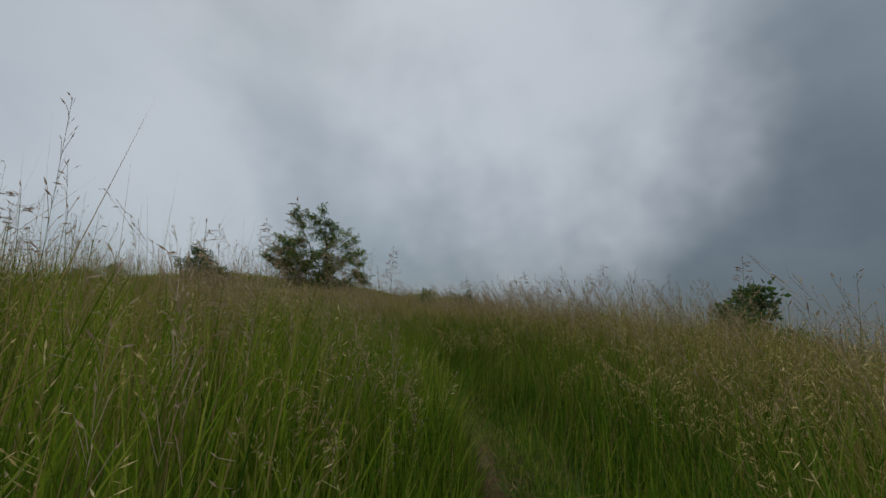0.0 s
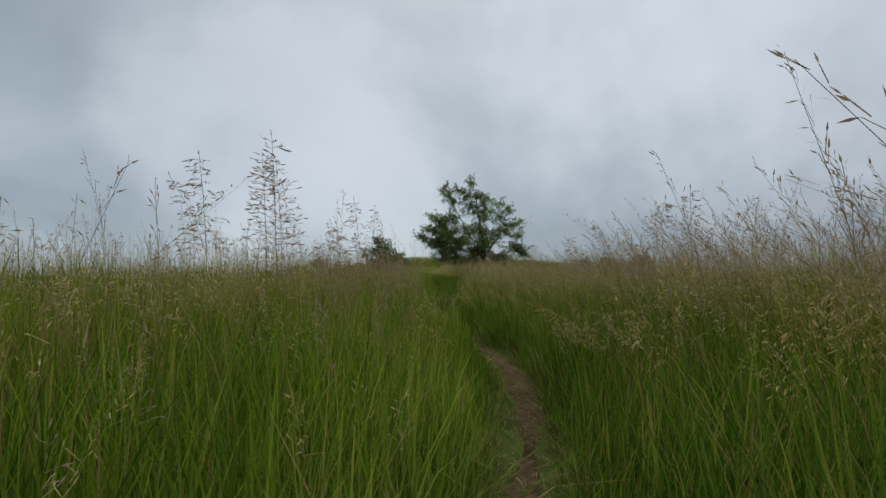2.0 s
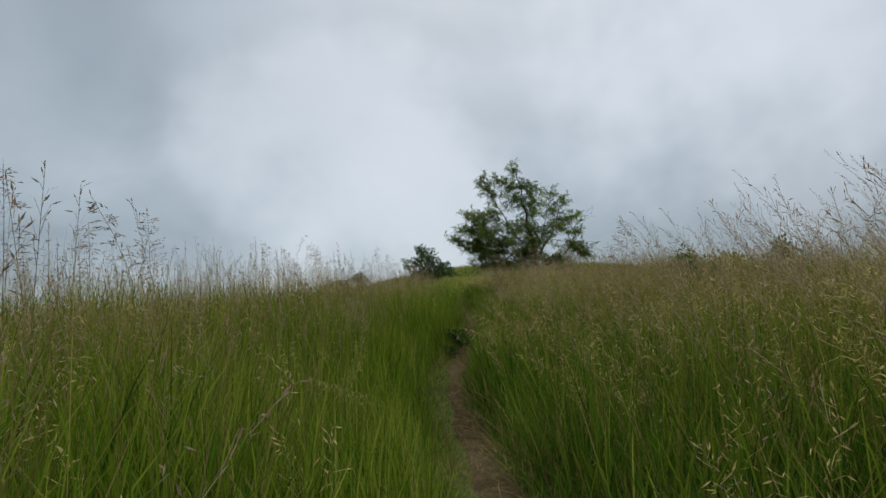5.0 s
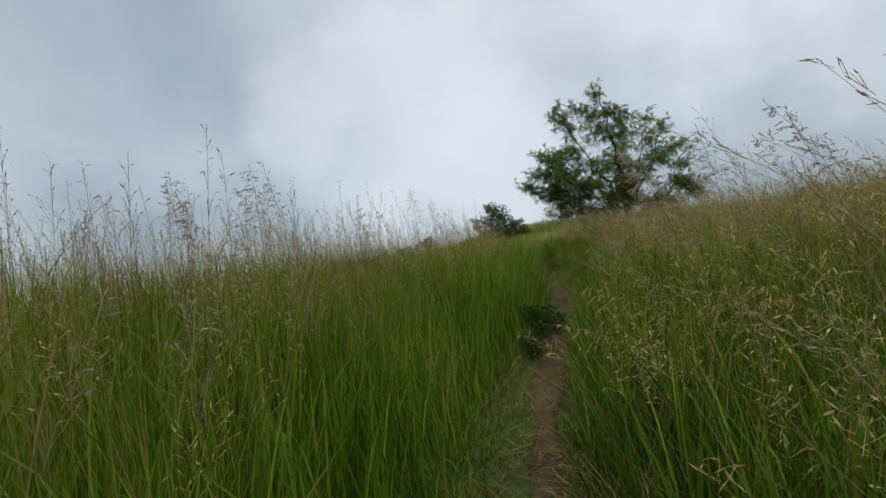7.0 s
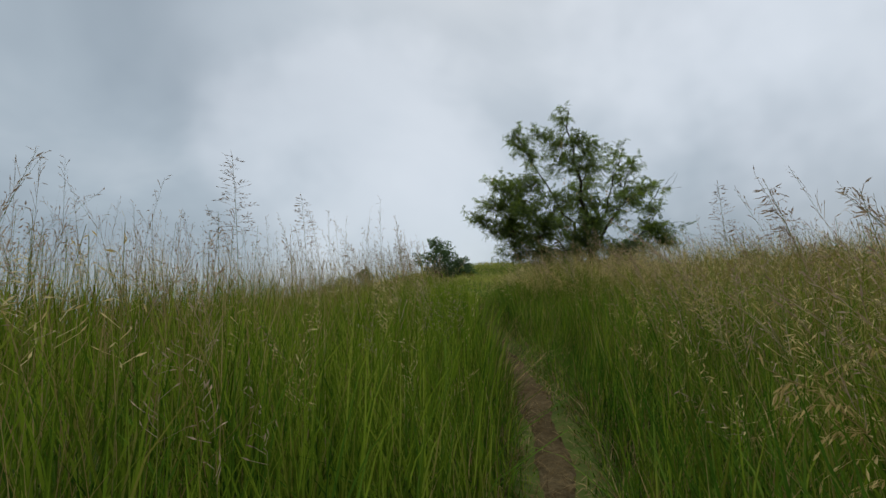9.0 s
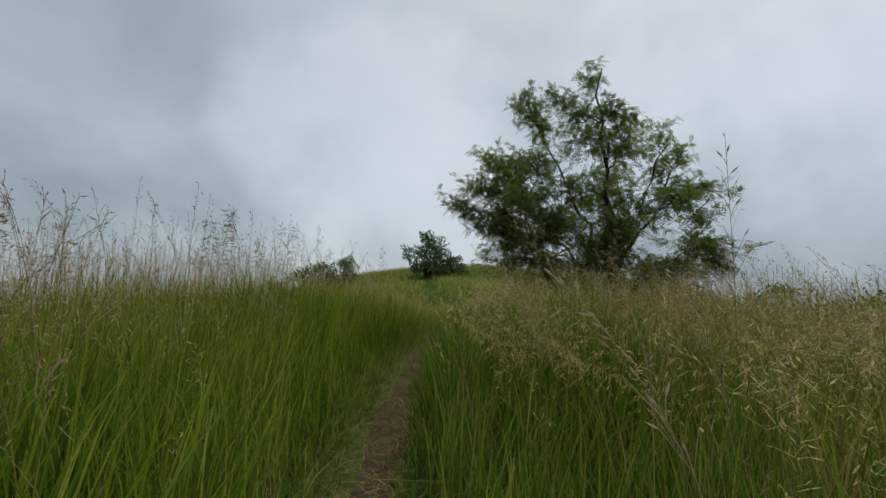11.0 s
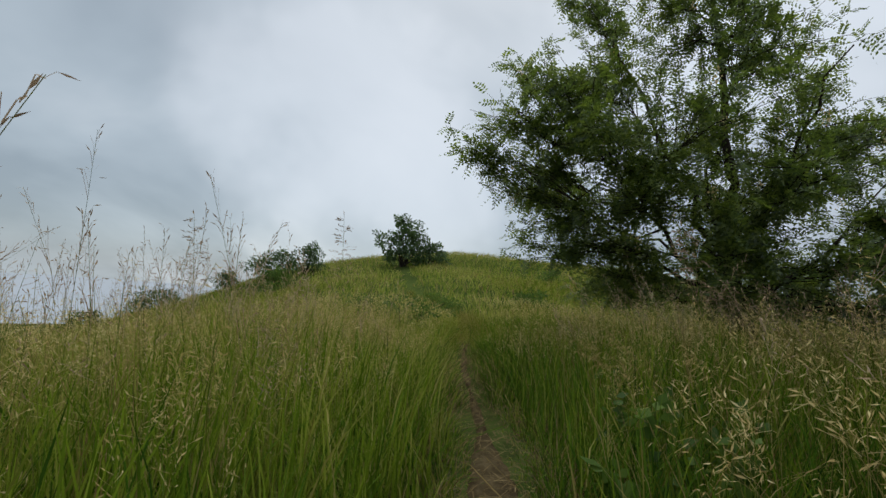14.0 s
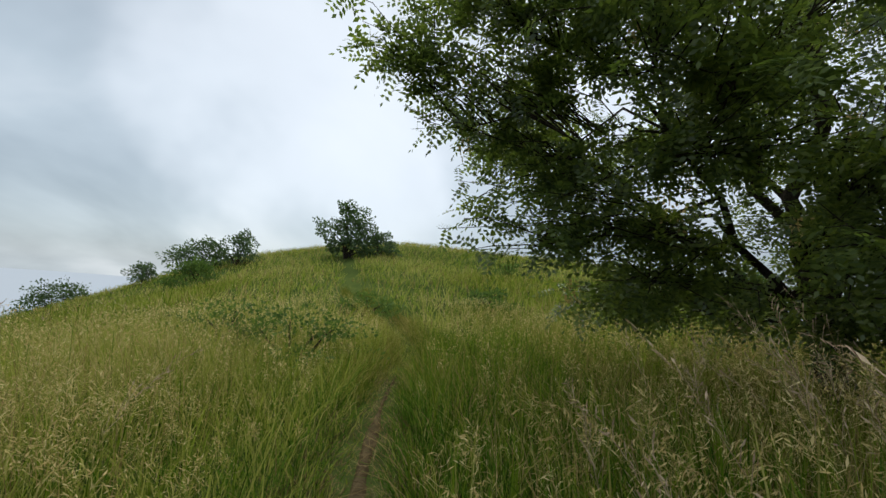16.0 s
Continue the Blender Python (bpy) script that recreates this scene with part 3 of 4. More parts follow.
def pinnate(base, way, length, r, pairs=7, size=0.042):
    """Compound leaves: base and way (n x 3), each a row of paired oval leaflets along a drooping midrib. Points and quads."""
    n = len(base)
    way = way / (np.linalg.norm(way, axis=1)[:, None] + 1e-9)
    side = np.cross(way, r.normal(0, 0.45, (n, 3)) + [0, 0, 1.0])
    side /= np.linalg.norm(side, axis=1)[:, None] + 1e-9
    up = np.cross(side, way)
    out = []
    for k in range(2 * pairs + 1):
        u = (k // 2 + 1.0) / (pairs + 1) if k < 2 * pairs else 1.0
        s = (1 if k % 2 else -1) if k < 2 * pairs else 0
        o = base + way * (length * u)[:, None]
        o = o - np.array([0, 0, 1.0]) * (length * 0.25 * u * u)[:, None]
        axis = side * s + way * (0.35 if s else 1.0) - up * r.uniform(-0.1, 0.45, (n, 1))
        axis /= np.linalg.norm(axis, axis=1)[:, None]
        wide = np.cross(axis, up)
        L = (size * r.uniform(0.8, 1.15, n) * (1 - 0.25 * abs(u - 0.5)))[:, None]
        w = wide * L * 0.26
        out.append(np.stack([o, o + axis * L * 0.45 + w, o + axis * L, o + axis * L * 0.45 - w], 1))
    v = np.stack(out, 1).reshape(-1, 3)
    m = len(v) // 4
    return v, np.arange(4 * m).reshape(-1, 4)


def ovals(base, way, r, size, wide=0.32):
    """Simple leaves: folded diamonds. Points and quads."""
    n = len(base)
    way = way / (np.linalg.norm(way, axis=1)[:, None] + 1e-9)
    side = np.cross(way, r.normal(0, 1, (n, 3)))
    side /= np.linalg.norm(side, axis=1)[:, None] + 1e-9
    L = (size * r.uniform(0.7, 1.3, n))[:, None]
    v = np.stack([base, base + way * L * 0.5 + side * L * wide, base + way * L, base + way * L * 0.5 - side * L * wide], 1).reshape(-1, 3)
    return v, np.arange(4 * n).reshape(-1, 4)


def locust_tree():
    """The lone black locust: a short leaning trunk, spreading limbs and lobes of feathery leaves with gaps between."""
    r = np.random.default_rng(21)
    foot = np.array([6.55, 17.35, float(height(6.55, 17.35)) - 0.08])
    thing = new("locust_tree")
    thing.location = foot
    trunk = np.array([[0.06, 0, 0], [0.02, 0.01, 0.25], [-0.05, 0.02, 0.6], [-0.16, 0.04, 1.0], [-0.27, 0.05, 1.45], [-0.36, 0.05, 1.9]])
    v, f = tube(trunk, np.array([0.19, 0.15, 0.13, 0.12, 0.11, 0.10]), 10)
    mesh_object("trunk", v, f, BARK, thing)
    # the trunk forks into leaders that fan out
    leaders = []
    for (dx, dy, up, start, thick) in ((-0.9, -0.45, 6.2, 1.8, 0.075), (-2.1, 0.3, 4.9, 1.35, 0.055), (1.5, 0.1, 4.7, 1.5, 0.06), (0.3, -1.2, 4.2, 1.65, 0.045), (0.3, 1.3, 4.3, 1.6, 0.045), (-2.6, -0.2, 3.0, 0.95, 0.045), (2.0, -0.3, 2.9, 0.9, 0.045)):
        a = np.array([np.interp(start, trunk[:, 2], trunk[:, k]) for k in range(3)])
        line = bowed(a, [dx, dy, up], -0.05, 9, r, 0.07)
        radii = thick * np.linspace(1, 0.2, 9)
        v, f = tube(line, radii, 7)
        mesh_object("limb", v, f, BARK, thing)
        leaders.append((line, radii))
    leaves = []
    lobes = LOW_LIMBS + MIDDLE_LIMBS + HIGH_LIMBS
    for (x, y, z, rx, rz) in lobes:
        c = np.array([x, y, z]) - foot
        # a limb leaves the leader that runs nearest, some way below its own clump
        best = min(((np.linalg.norm(p - c) + 1.2 * max(0.0, p[2] - c[2] + 0.35 * np.linalg.norm(p - c)) + 0.12 * k, p, radii[k]) for line, radii in leaders for k, p in enumerate(line[:-1])), key=lambda q: q[0])
        line = bowed(best[1], c, -0.10 if c[2] > 2 else 0.06, 7, r, 0.13)
        ra = min(best[2] * 0.7, 0.03)
        twigs = [tube(line, ra * np.linspace(1, 0.28, 7) ** 1.5, 6)]
        for k in range(int((30 * rx * rx * rz / 0.4 + 20) * (0.85 if x < 4.4 else 1.0 if z < 2.8 else 0.5 if x < 5.2 else 0.42))):
            u = r.uniform(0.3, 1.0)
            b = line[min(int(u * 6), 5)] + (line[min(int(u * 6) + 1, 6)] - line[min(int(u * 6), 5)]) * ((u * 6) % 1)
            q = r.normal(0, 1, 3)
            q /= np.linalg.norm(q)
            e = c + q * np.array([rx * 1.25, rx * 1.25, rz * 1.0]) * r.uniform(0.25, 1.2)
            tw = bowed(b, e, 0.05, 5, r)
            twigs.append(tube(tw, np.linspace(0.007, 0.002, 5), 4))
            m = r.integers(9, 15)
            s = np.sort(r.uniform(0.25, 1.0, m)) * 3.999
            i = s.astype(int)
            base = tw[i] + (tw[i + 1] - tw[i]) * (s - i)[:, None]
            along = tw[i + 1] - tw[i]
            along /= np.linalg.norm(along, axis=1)[:, None] + 1e-9
            way = along * 0.6 + r.normal(0, 0.7, (m, 3)) + [0, 0, -0.25]
            leaves.append(pinnate(base, way, r.uniform(0.15, 0.26, m), r, size=0.057, pairs=5))
        v, f = join(twigs)
        mesh_object("limb", v, f, BARK, thing)
    # one bare twig sticks out of the crown
    bare = [tube(bowed([1.7, 0.0, 3.0], [3.0, 0.1, 4.2], -0.04, 7, r, 0.12), np.linspace(0.016, 0.003, 7), 5)]
    for k, (dx, dz) in enumerate(((0.35, 0.75), (0.9, 0.35), (0.55, 1.0))):
        bare.append(tube(bowed([2.0 + 0.2 * k, 0.0, 3.3 + 0.2 * k], [2.0 + 0.2 * k + dx, 0.1, 3.3 + 0.2 * k + dz * 0.6], 0.02, 5, r), np.linspace(0.007, 0.002, 5), 4))
    v, f = join(bare)
    tagged(mesh_object("bare_twig", v, f, BARK, thing), "leafless grey twig")
    # pale clusters of spent blossom and young pods hang among the leaves
    pods = []
    for k in range(34):
        x, y, z, rx, rz = lobes[int(r.integers(0, len(lobes)))]
        c = np.array([x, y, z]) - foot + r.normal(0, 0.45, 3) * [rx, rx, rz]
        n = 26
        p = c + np.stack([r.normal(0, 0.03, n), r.normal(0, 0.03, n), -r.uniform(0, 0.2, n)], -1)
        pods.append(ovals(p, r.normal(0, 0.5, (n, 3)) + [0, 0, -1.0], r, 0.035))
    v, f = join(pods)
    tagged(mesh_object("blossom", v, f, SEED, thing), "pale hanging clusters of spent blossom")
    v, f = join(leaves)
    crown = mesh_object("crown", v, f, LOCUST, thing)
    tagged(crown, "feathery dark green leaves in drooping sprays")
    return tagged(thing, "spreading black locust tree with a dark trunk in the meadow", "tree")


def bush(x, y, tall, wide, seed, label, leaf=0.09, count=3200, sink=0.1, lobes=9, name="bush", mat=None):
    """A wild bush or young tree: several crooked stems that carry uneven clumps of small leaves."""
    r = np.random.default_rng(seed)
    foot = np.array([x, y, float(height(x, y)) - sink])
    thing = new(name)
    thing.location = foot
    heads, leaves = [], []
    for k in range(lobes):
        a = 2.4 * k + r.uniform(-0.5, 0.5)
        u = (k + 0.5) / lobes
        rad = wide * 0.46 * (1 - 0.8 * u * u) * r.uniform(0.55, 1.1)
        heads.append([rad * math.cos(a), rad * math.sin(a), tall * (0.10 + 0.72 * u) * r.uniform(0.9, 1.1)])
    for h in heads:
        line = bowed([0.04 * wide * r.normal(), 0.04 * wide * r.normal(), 0], h, 0.08, 5, r)
        v, f = tube(line, np.linspace(0.018 * tall + 0.01, 0.006, 5), 5)
        mesh_object("stem", v, f, BARK, thing)
        n = count // lobes
        q = r.normal(0, 1, (n, 3))
        q /= np.linalg.norm(q, axis=1)[:, None]
        size = np.array([wide * 0.21, wide * 0.21, tall * 0.16]) * r.uniform(0.75, 1.25)
        p = np.array(h) + q * size * (r.random((n, 1)) ** 0.45) * (1 + 0.35 * np.sin(5 * q[:, :1] + 3 * q[:, 2:3] + seed))
        leaves.append(ovals(p, q + r.normal(0, 0.6, (n, 3)), r, leaf))
    v, f = join(leaves)
    mesh_object("crown", v, f, mat or BUSHY, thing)
    return tagged(thing, label, "bush", "bushes on the hill")


# lobes of the crown, tier by tier: centre, half width, half height
LOW_LIMBS = [
    (4.3, 16.6, 2.3, 0.75, 0.42), (6.6, 15.6, 1.9, 0.65, 0.4), (5.1, 16.0, 1.75, 0.6, 0.35), (7.6, 18.0, 1.9, 0.7, 0.45), (3.6, 17.6, 2.2, 0.55, 0.3),
    (4.4, 17.2, 1.5, 0.65, 0.35), (5.8, 16.6, 1.3, 0.65, 0.35), (7.4, 16.9, 1.5, 0.7, 0.4), (6.4, 18.4, 1.5, 0.8, 0.45), (8.7, 17.2, 2.2, 0.6, 0.35),
    (5.3, 16.2, 2.3, 0.7, 0.42), (4.6, 17.4, 1.95, 0.6, 0.35), (7.0, 15.9, 1.2, 0.7, 0.4), (5.0, 18.4, 1.4, 0.7, 0.4), (3.5, 17.2, 1.75, 0.55, 0.3),
    (6.2, 17.0, 2.2, 0.7, 0.4),
]
MIDDLE_LIMBS = [
    (3.0, 17.3, 3.6, 0.7, 0.4), (2.4, 17.6, 3.15, 0.48, 0.25), (3.7, 16.5, 3.2, 0.75, 0.45), (4.8, 15.9, 3.5, 0.8, 0.45), (5.6, 15.6, 2.7, 0.75, 0.45),
    (6.9, 15.9, 3.3, 0.8, 0.45), (8.6, 17.5, 3.4, 0.6, 0.4), (8.1, 16.6, 2.6, 0.75, 0.45), (7.2, 18.6, 3.2, 0.85, 0.5), (5.5, 19.0, 3.3, 0.85, 0.5),
    (4.0, 18.7, 3.0, 0.8, 0.5), (6.2, 17.6, 3.6, 0.85, 0.55), (4.9, 17.0, 2.9, 0.8, 0.5), (6.0, 16.0, 3.4, 0.75, 0.45), (4.2, 16.3, 2.8, 0.65, 0.38),
    (3.5, 17.6, 3.1, 0.6, 0.35), (4.0, 17.3, 3.5, 0.6, 0.35), (3.3, 17.8, 2.65, 0.45, 0.25), (6.4, 16.9, 2.9, 0.8, 0.5), (7.4, 16.6, 3.4, 0.7, 0.4),
    (5.6, 17.2, 3.7, 0.8, 0.5),
]
HIGH_LIMBS = [
    (5.45, 17.0, 6.5, 0.42, 0.62), (5.3, 17.3, 5.6, 0.75, 0.6), (4.2, 18.1, 6.15, 0.5, 0.35), (4.5, 17.7, 5.3, 0.7, 0.5), (6.4, 16.9, 5.4, 0.7, 0.5),
    (7.3, 17.4, 5.25, 0.65, 0.4), (8.2, 17.7, 4.95, 0.55, 0.3), (5.6, 16.3, 4.5, 0.85, 0.55), (6.6, 18.2, 4.5, 0.85, 0.55), (4.0, 17.2, 4.25, 0.75, 0.45),
    (3.2, 17.7, 4.4, 0.5, 0.25), (7.9, 16.9, 3.9, 0.8, 0.45), (5.2, 17.0, 4.9, 0.8, 0.5), (7.2, 17.2, 4.4, 0.75, 0.45), (3.6, 17.0, 3.9, 0.6, 0.35),
    (8.8, 18.0, 4.3, 0.5, 0.3), (6.3, 17.0, 4.7, 0.8, 0.5), (5.9, 16.8, 5.6, 0.6, 0.4), (4.75, 17.5, 6.0, 0.5, 0.3),
]
locust_tree()
bush(3.3, 46.0, 4.4, 4.3, 3, "rounded dark green wild bush on the knoll", 0.19, 4300, lobes=10)
bush(5.5, 46.4, 1.9, 2.9, 16, "low dark green bush leaning on a taller one", 0.17, 1900)
bush(-4.2, 48.6, 2.9, 2.6, 4, "small leafy bush on the knoll's edge", 0.15, 2200)
bush(-6.6, 49.2, 3.1, 4.0, 5, "broad dark green bush on the knoll's edge", 0.17, 3600, 0.5, 12)
bush(-11.0, 51.5, 1.8, 2.2, 6, "low bush half sunk in the grass", 0.15, 1500)
bush(-17.6, 55.0, 3.6, 5.0, 7, "wide dark bush on the falling slope", 0.18, 3600, 1.3, 12)
bush(-4.8, 41.0, 2.0, 3.4, 8, "low bright green bush in the grass", 0.13, 2600, mat=HERB)
bush(-20.5, 50.0, 2.3, 3.0, 9, "pale leafy bush on the falling slope", 0.16, 2400, 0.6)
bush(15.6, -2.3, 3.5, 2.9, 10, "dark leafy bush rising from the tall grass", 0.22, 2600)
bush(8.5, 6.4, 1.75, 1.0, 11, "small bush tip above the grass", 0.09, 700, lobes=5)
bush(6.0, 6.2, 1.5, 1.2, 12, "small bush tip above the grass", 0.09, 700, lobes=5)
bush(24.0, 27.0, 3.8, 5.0, 13, "hazy green bush on the far side of the hill", 0.22, 2600)
bush(27.5, 25.0, 4.2, 4.2, 14, "hazy green bush on the far side of the hill", 0.22, 2600)
bush(28.0, 37.0, 3.2, 4.5, 15, "low green bush on the far side of the hill", 0.22, 2000)
bush(1.9, 19.9, 0.85, 1.7, 41, "dark low bramble patch in the grass", 0.06, 1200, 0.05, 7, "bramble", HERB)
bush(3.3, 25.6, 0.7, 2.0, 42, "dark green low bramble patch beside the path", 0.07, 1300, 0.05, 7, "bramble", HERB)
bush(1.0, 20.8, 0.8, 1.6, 43, "dark green low bramble patch beside the path", 0.06, 900, 0.05, 6, "bramble", HERB)
bush(12.0, 37.5, 0.9, 2.2, 44, "bright green herb clump on the knoll", 0.1, 900, 0.05, 6, "bramble", HERB)
bush(6.6, 26.2, 0.8, 1.6, 45, "bright green herb clump on the knoll", 0.1, 800, 0.05, 6, "bramble", HERB)


def weed(x, y, tall, seed, label, leaf=0.07, count=420):
    """A leafy weed: short stems with broad dark leaves."""
    r = np.random.default_rng(seed)
    thing = new("weed")
    thing.location = (x, y, float(height(x, y)))
    leaves = []
    for k in range(7):
        a = r.uniform(0, 6.28)
        tip = [tall * 0.5 * math.cos(a), tall * 0.5 * math.sin(a), tall * r.uniform(0.6, 1.0)]
        line = bowed([0.02 * math.cos(a), 0.02 * math.sin(a), 0], tip, 0.1, 5, r)
        v, f = tube(line, np.linspace(0.005, 0.002, 5), 5)
        mesh_object("stem", v, f, HERB, thing)
        m = count // 7
        s = r.uniform(0.15, 1, m) * 3.999
        i = s.astype(int)
        p = line[i] + (line[i + 1] - line[i]) * (s - i)[:, None]
        q = r.normal(0, 1, (m, 3)) * [1, 1, 0.5] + [0, 0, 0.15]
        q /= np.linalg.norm(q, axis=1)[:, None]
        leaves.append(ovals(p + q * 0.02, q, r, leaf))
    v, f = join(leaves)
    mesh_object("foliage", v, f, HERB, thing)
    return tagged(thing, label, "weed", "weeds by the path")


bush(0.46, 5.15, 0.30, 0.75, 51, "dark green weed clump leaning over the trodden path", 0.032, 3000, 0.02, 16, "weed", WEED)
bush(0.30, 4.3, 0.20, 0.35, 52, "small dark weed clump beside the trodden path", 0.03, 500, 0.02, 6, "weed", WEED)
weed(2.75, 13.75, 0.62, 33, "broad-leaved weed among the meadow grass", 0.09, 130)
weed(2.45, 13.35, 0.5, 34, "broad-leaved weed among the meadow grass", 0.08, 130)
weed(3.0, 14.3, 0.6, 35, "broad-leaved weed among the meadow grass", 0.09, 130)


def open_panicle(r, tall, lean, branches, reach, grain, droop, span):
    """A flowering stalk that leans towards x: the culm's line, and a panicle of whorled hair-thin branches
    with slim pointed spikelets, which hang the more the greater droop is."""
    def at(u):
        out = tall * lean * (0.3 * u + 0.7 * u ** 3)
        return np.array([out, 0.0, tall * u * (1 - 0.4 * lean * u * u)])

    culm = np.array([at(u) for u in np.linspace(0, 1, 9)])
    hairs, grains = [], []
    for b in range(branches):
        f = (b // 4) * 4 / branches
        base = at(1 - span * (1 - f) + r.uniform(-0.008, 0.008))
        a = r.uniform(0, 2 * np.pi)
        far = reach * (1.12 - 0.85 * f) * r.uniform(0.55, 1.1)
        way = np.array([math.cos(a), math.sin(a), r.uniform(0.25, 0.9)])
        way /= np.linalg.norm(way)
        steps = np.linspace(0, 1, 3)[:, None]
        line = base + way * far * steps - np.array([0, 0, 1.0]) * droop * far * steps ** 2
        hairs.append(tube(line, np.full(3, 0.0006), 3))
        k = int(r.integers(2, 5))
        u = np.linspace(0.4, 1.0, k)[:, None]
        spot = base + way * far * u - np.array([0, 0, 1.0]) * droop * far * u ** 2
        hang = way * (1.1 - droop) + np.array([0.25, 0, -0.9 * droop]) + r.normal(0, 0.22, (k, 3))
        for turn in range(2):
            grains.append(ovals(spot, hang, r, grain * 0.95, 0.09))
    top = at(1.0)
    grains.append(ovals(np.array([top, top]), np.array([[0.3, 0, 1.0], [0.5, 0.2, 0.8]]), r, grain, 0.1))
    return culm, join(hairs + grains)


def flowering_stalk(name, seed, tall, lean, branches, reach, grain, droop, span, stem, head, words, group):
    r = np.random.default_rng(seed)
    thing = new(name)
    line, panicle = open_panicle(r, tall, lean, branches, reach, grain, droop, span)
    mesh_object("culm", *tube(line, np.linspace(0.0022, 0.0009, len(line)), 5), stem, thing)
    tagged(mesh_object("panicle", *panicle, head, thing), "loose head of slim pointed spikelets", kind="stuff")
    one = np.zeros(1)
    for part_of in (0.5, 0.72):
        v, f = blades(one, one, np.array([part_of * tall]), np.array([0.007]), np.array([0.12]), np.array([0.35]), one)
        mesh_object("leaf_blade", v, f, OLIVE, thing)
    return tagged(thing, words, "grass stalk", group)


def clear_of_walk(x, y):
    """The distance from a place to the line that the walker keeps to."""
    t = np.linspace(0, len(WALK) - 1, 300)
    wx, wy = (np.interp(t, np.arange(len(WALK)), WALK[:, k]) for k in (0, 1))
    return float(np.min(np.hypot(wx - x, wy - y)))


def stand(ob, first, x, y, size, turn):
    """Stands a stalk, or a copy of it, on the ground at x, y."""
    m = Matrix.Translation((x, y, float(height(x, y)) - 0.02)) @ Matrix.Rotation(turn, 4, "Z") @ Matrix.Diagonal((size, size, size, 1))
    if first:
        ob.matrix_basis = m
    else:
        copy_thing(ob, m)


def plant_stalks():
    """Tall oat grass: pyramid-shaped open heads that stand above the meadow."""
    kinds = [flowering_stalk("oat_grass_stalk", 70 + k, h, l, n, w, 0.029, d, 0.30, CULM, PURPLE,
                             "tall thin oat grass stalk with an open seed head", "tall oat grass stalks")
             for k, (h, l, n, w, d) in enumerate(((1.45, 0.05, 44, 0.12, 0.35), (1.6, 0.1, 56, 0.13, 0.45), (1.7, 0.05, 64, 0.14, 0.3), (1.5, 0.3, 40, 0.10, 0.6), (1.4, 0.16, 48, 0.12, 0.5), (1.65, 0.24, 52, 0.11, 0.5)))]
    spots = [(-3.82, -6.17, 2), (-3.54, -5.0, 1), (-1.79, -5.81, 0), (-2.56, -5.11, 2), (-2.89, -4.7, 1), (-2.69, -4.41, 1), (-2.29, -4.25, 0), (-1.11, -5.59, 5),
             (-0.79, -4.85, 5), (-1.1, -4.87, 3), (-1.99, -4.03, 0), (-2.15, -3.87, 1), (-2.01, -2.64, 2), (-1.73, -2.64, 0), (0.04, -2.75, 1), (-2.11, 3.22, 2),
             (-1.48, 2.65, 4), (-1.47, 3.11, 1), (-1.41, 3.46, 1), (-0.91, 3.66, 0), (0.97, 2.55, 5), (0.77, 2.13, 3), (0.29, 10.42, 4), (0.29, 12.17, 0),
             (0.04, 12.74, 2), (0.24, 13.03, 1), (0.35, 14.55, 0), (1.14, 14.75, 0), (-0.68, 0.7, 4)]
    r = np.random.default_rng(5)
    for y in np.arange(-7.5, 14, 0.42):
        side = -1 if r.random() < 0.62 else 1
        spots.append((float(path_x(y)) + side * r.uniform(1.1, 2.6), float(y), int(r.integers(0, 6))))
    spots = [q for q in spots if clear_of_walk(q[0], q[1]) > 0.5]
    for k, ob in enumerate(kinds):
        for j, (x, y, _) in enumerate([q for q in spots if q[2] == k]):
            stand(ob, j == 0, x, y, r.uniform(0.94, 1.06), r.normal(2.9, 0.8) if clear_of_walk(x - 0.4, y) > 0.5 else r.normal(0.2, 0.5))


plant_stalks()


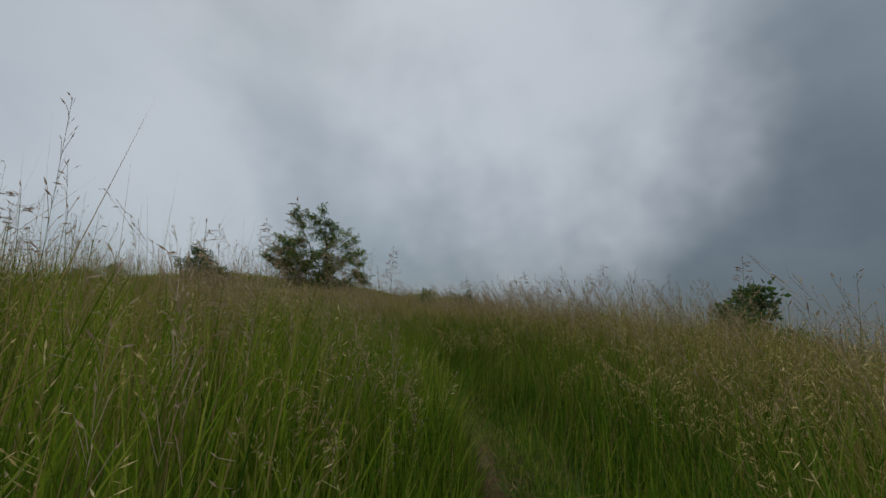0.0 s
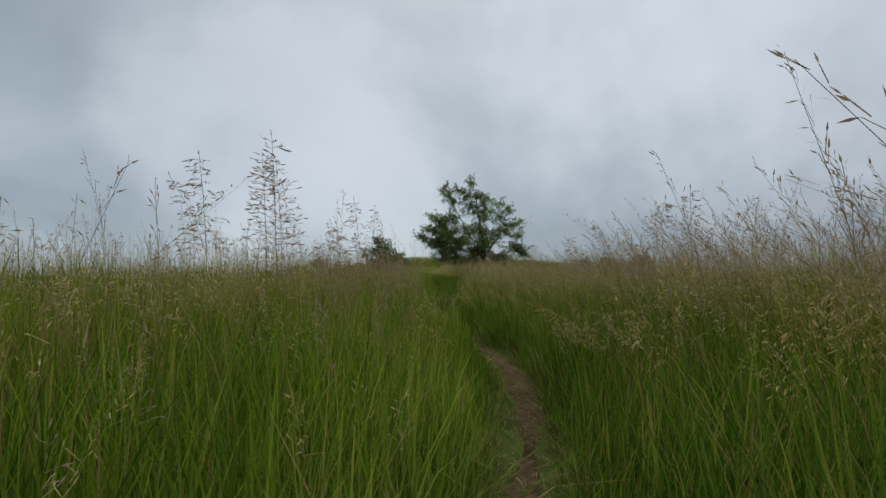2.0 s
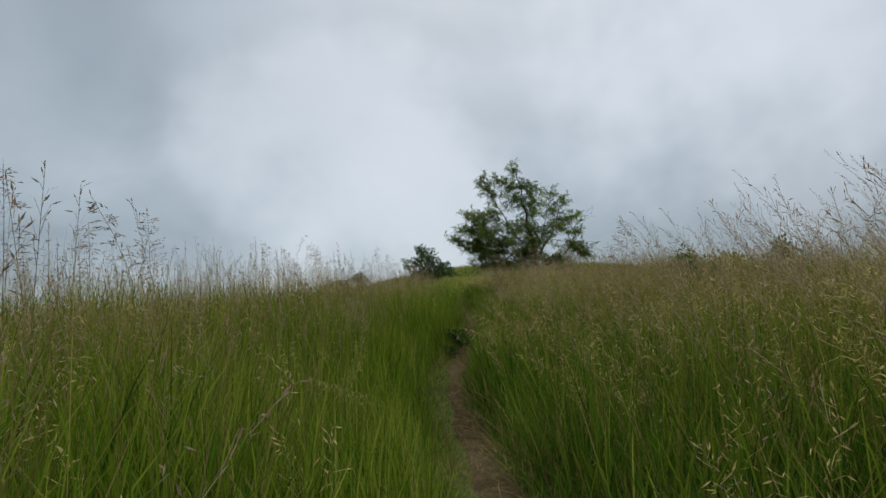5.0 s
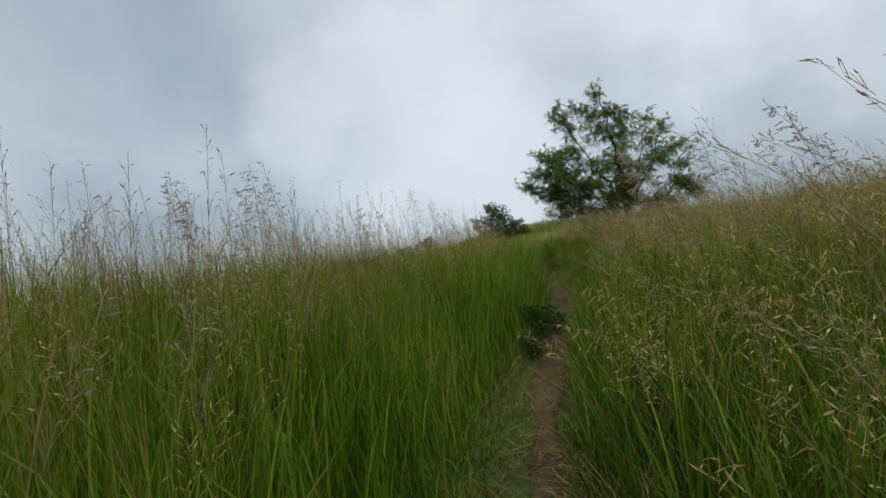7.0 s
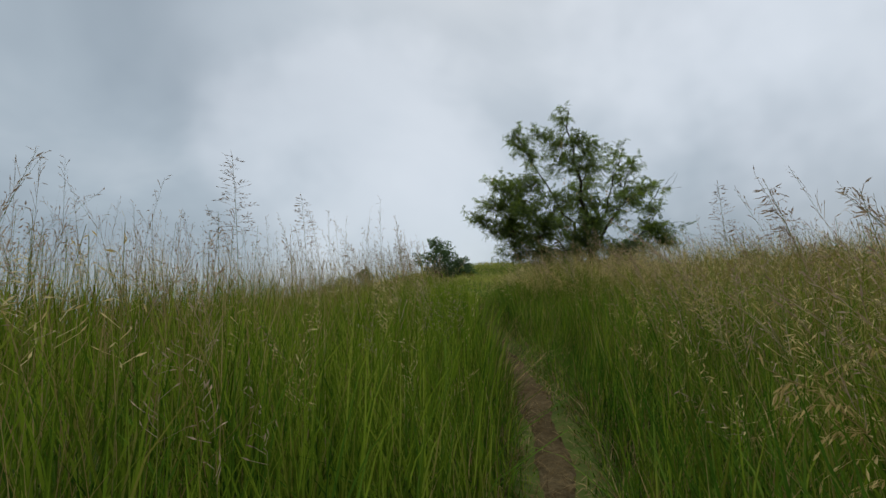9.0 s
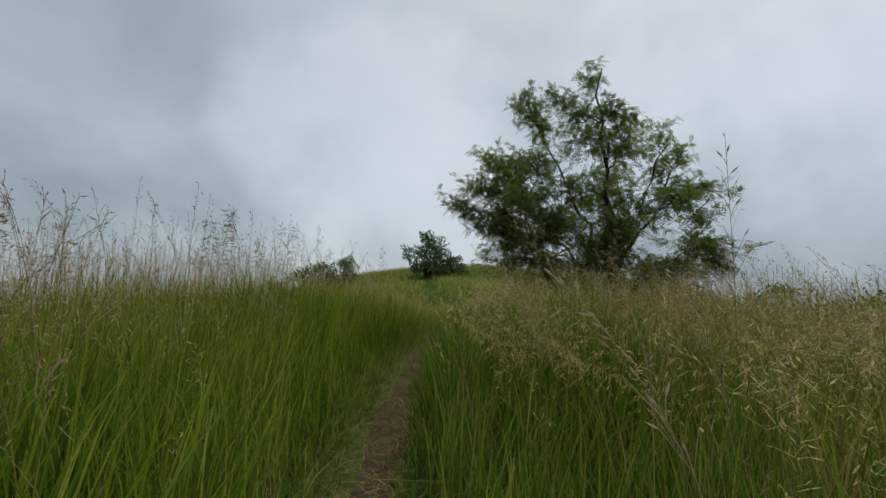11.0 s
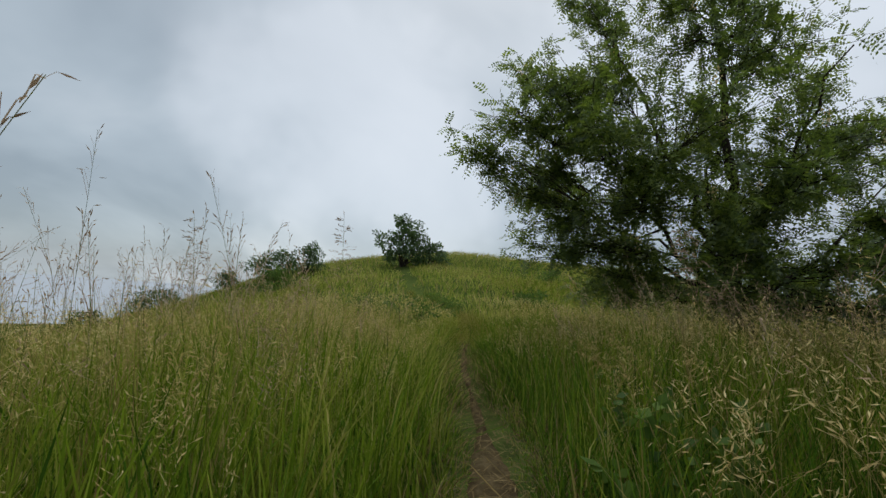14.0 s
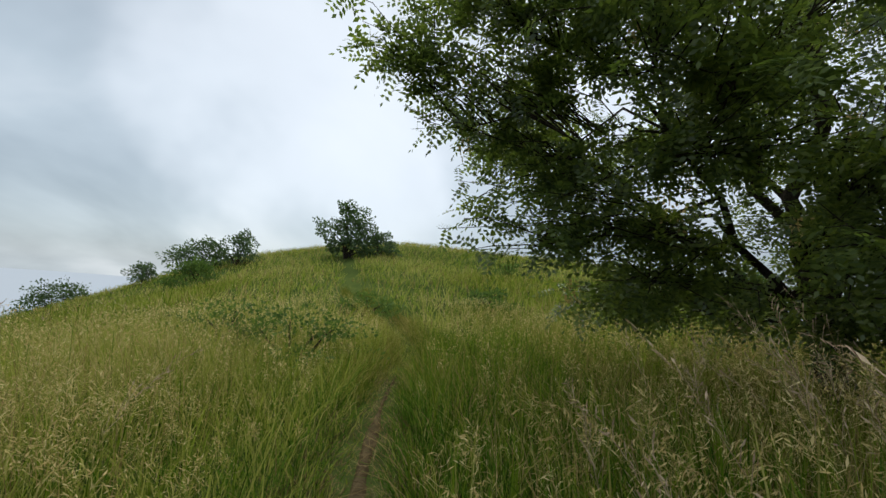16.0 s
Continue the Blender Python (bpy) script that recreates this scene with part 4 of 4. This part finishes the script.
def brome_stalks():
    """Ripe brome: straw-coloured heads that arch over, in loose bunches beside the path."""
    kinds = [flowering_stalk("brome_stalk", 90 + k, 1.0, l, n, w, 0.027, 0.75, 0.42, STRAW, SEED,
                             "ripe straw-coloured brome stalk nodding beside the path", "ripe brome stalks")
             for k, (l, n, w) in enumerate(((0.5, 20, 0.12), (0.65, 24, 0.13), (0.35, 20, 0.11)))]
    bunches = [(-1.49, -5.73, 0.8, 4), (-0.47, -5.41, 0.95, 8), (0.16, -2.95, 0.9, 10), (0.98, 0.61, 0.85, 6), (0.95, 2.58, 0.85, 10), (0.97, 2.32, 0.9, 8),
               (1.52, 4.46, 0.9, 8), (3.05, 9.33, 0.85, 8), (2.5, 10.27, 1.0, 14), (2.52, 10.02, 0.95, 10), (2.71, 12.34, 0.8, 10), (3.25, 14.21, 0.75, 10),
               (3.67, 15.48, 0.7, 10), (3.69, 15.29, 0.75, 12), (-1.33, -6.7, 0.85, 8), (-1.44, -7.39, 0.95, 6),
               (-1.5, -6.18, 0.8, 8), (-0.59, 0.36, 0.8, 6), (-3.51, -6.68, 0.85, 6), (-1.57, -2.97, 0.8, 6)]
    r = np.random.default_rng(9)
    count = [0, 0, 0]
    for (x, y, size, number) in bunches:
        for k in range(max(2, number // 2)):
            px, py = x + r.normal(0, 0.24), y + r.normal(0, 0.28)
            kind = int(r.integers(0, 3))
            size_here, turn = 1.12 * size * r.uniform(0.88, 1.12), 2.9 + r.normal(0, 0.5)
            over = 0.75 * size_here * (0.5, 0.65, 0.35)[kind]
            if clear_of_walk(px + over * math.cos(turn), py + over * math.sin(turn)) < 0.38:
                turn += 2.6
            if min(clear_of_walk(px, py), clear_of_walk(px + over * math.cos(turn), py + over * math.sin(turn))) < 0.36:
                continue
            stand(kinds[kind], count[kind] == 0, px, py, size_here, turn)
            count[kind] += 1


brome_stalks()


def knapweed(x, y, tall, seed):
    """A tall wiry flower stalk with a dark round head."""
    r = np.random.default_rng(seed)
    thing = new("knapweed")
    thing.location = (x, y, float(height(x, y)) - 0.02)
    top = [r.normal(0, 0.06), r.normal(0, 0.06), tall]
    line = bowed([0, 0, 0], top, 0.0, 6, r, 0.03)
    v, f = tube(line, np.linspace(0.006, 0.003, 6), 5)
    mesh_object("stem", v, f, CULM, thing)
    u = np.linspace(-1, 1, 6)
    v, f = tube(np.array(top) + np.stack([0 * u, 0 * u, 0.035 * u], -1), 0.03 * np.sqrt(np.maximum(1 - u * u, 0.02)), 8)
    mesh_object("flower_head", v, f, BARK, thing)
    return tagged(thing, "dry knapweed stalk with a dark round flower head", "wildflower", "knapweed stalks")


knapweed(7.3, 0.5, 1.75, 61)
knapweed(6.0, 1.4, 1.6, 62)
knapweed(8.5, -1.5, 1.65, 63)
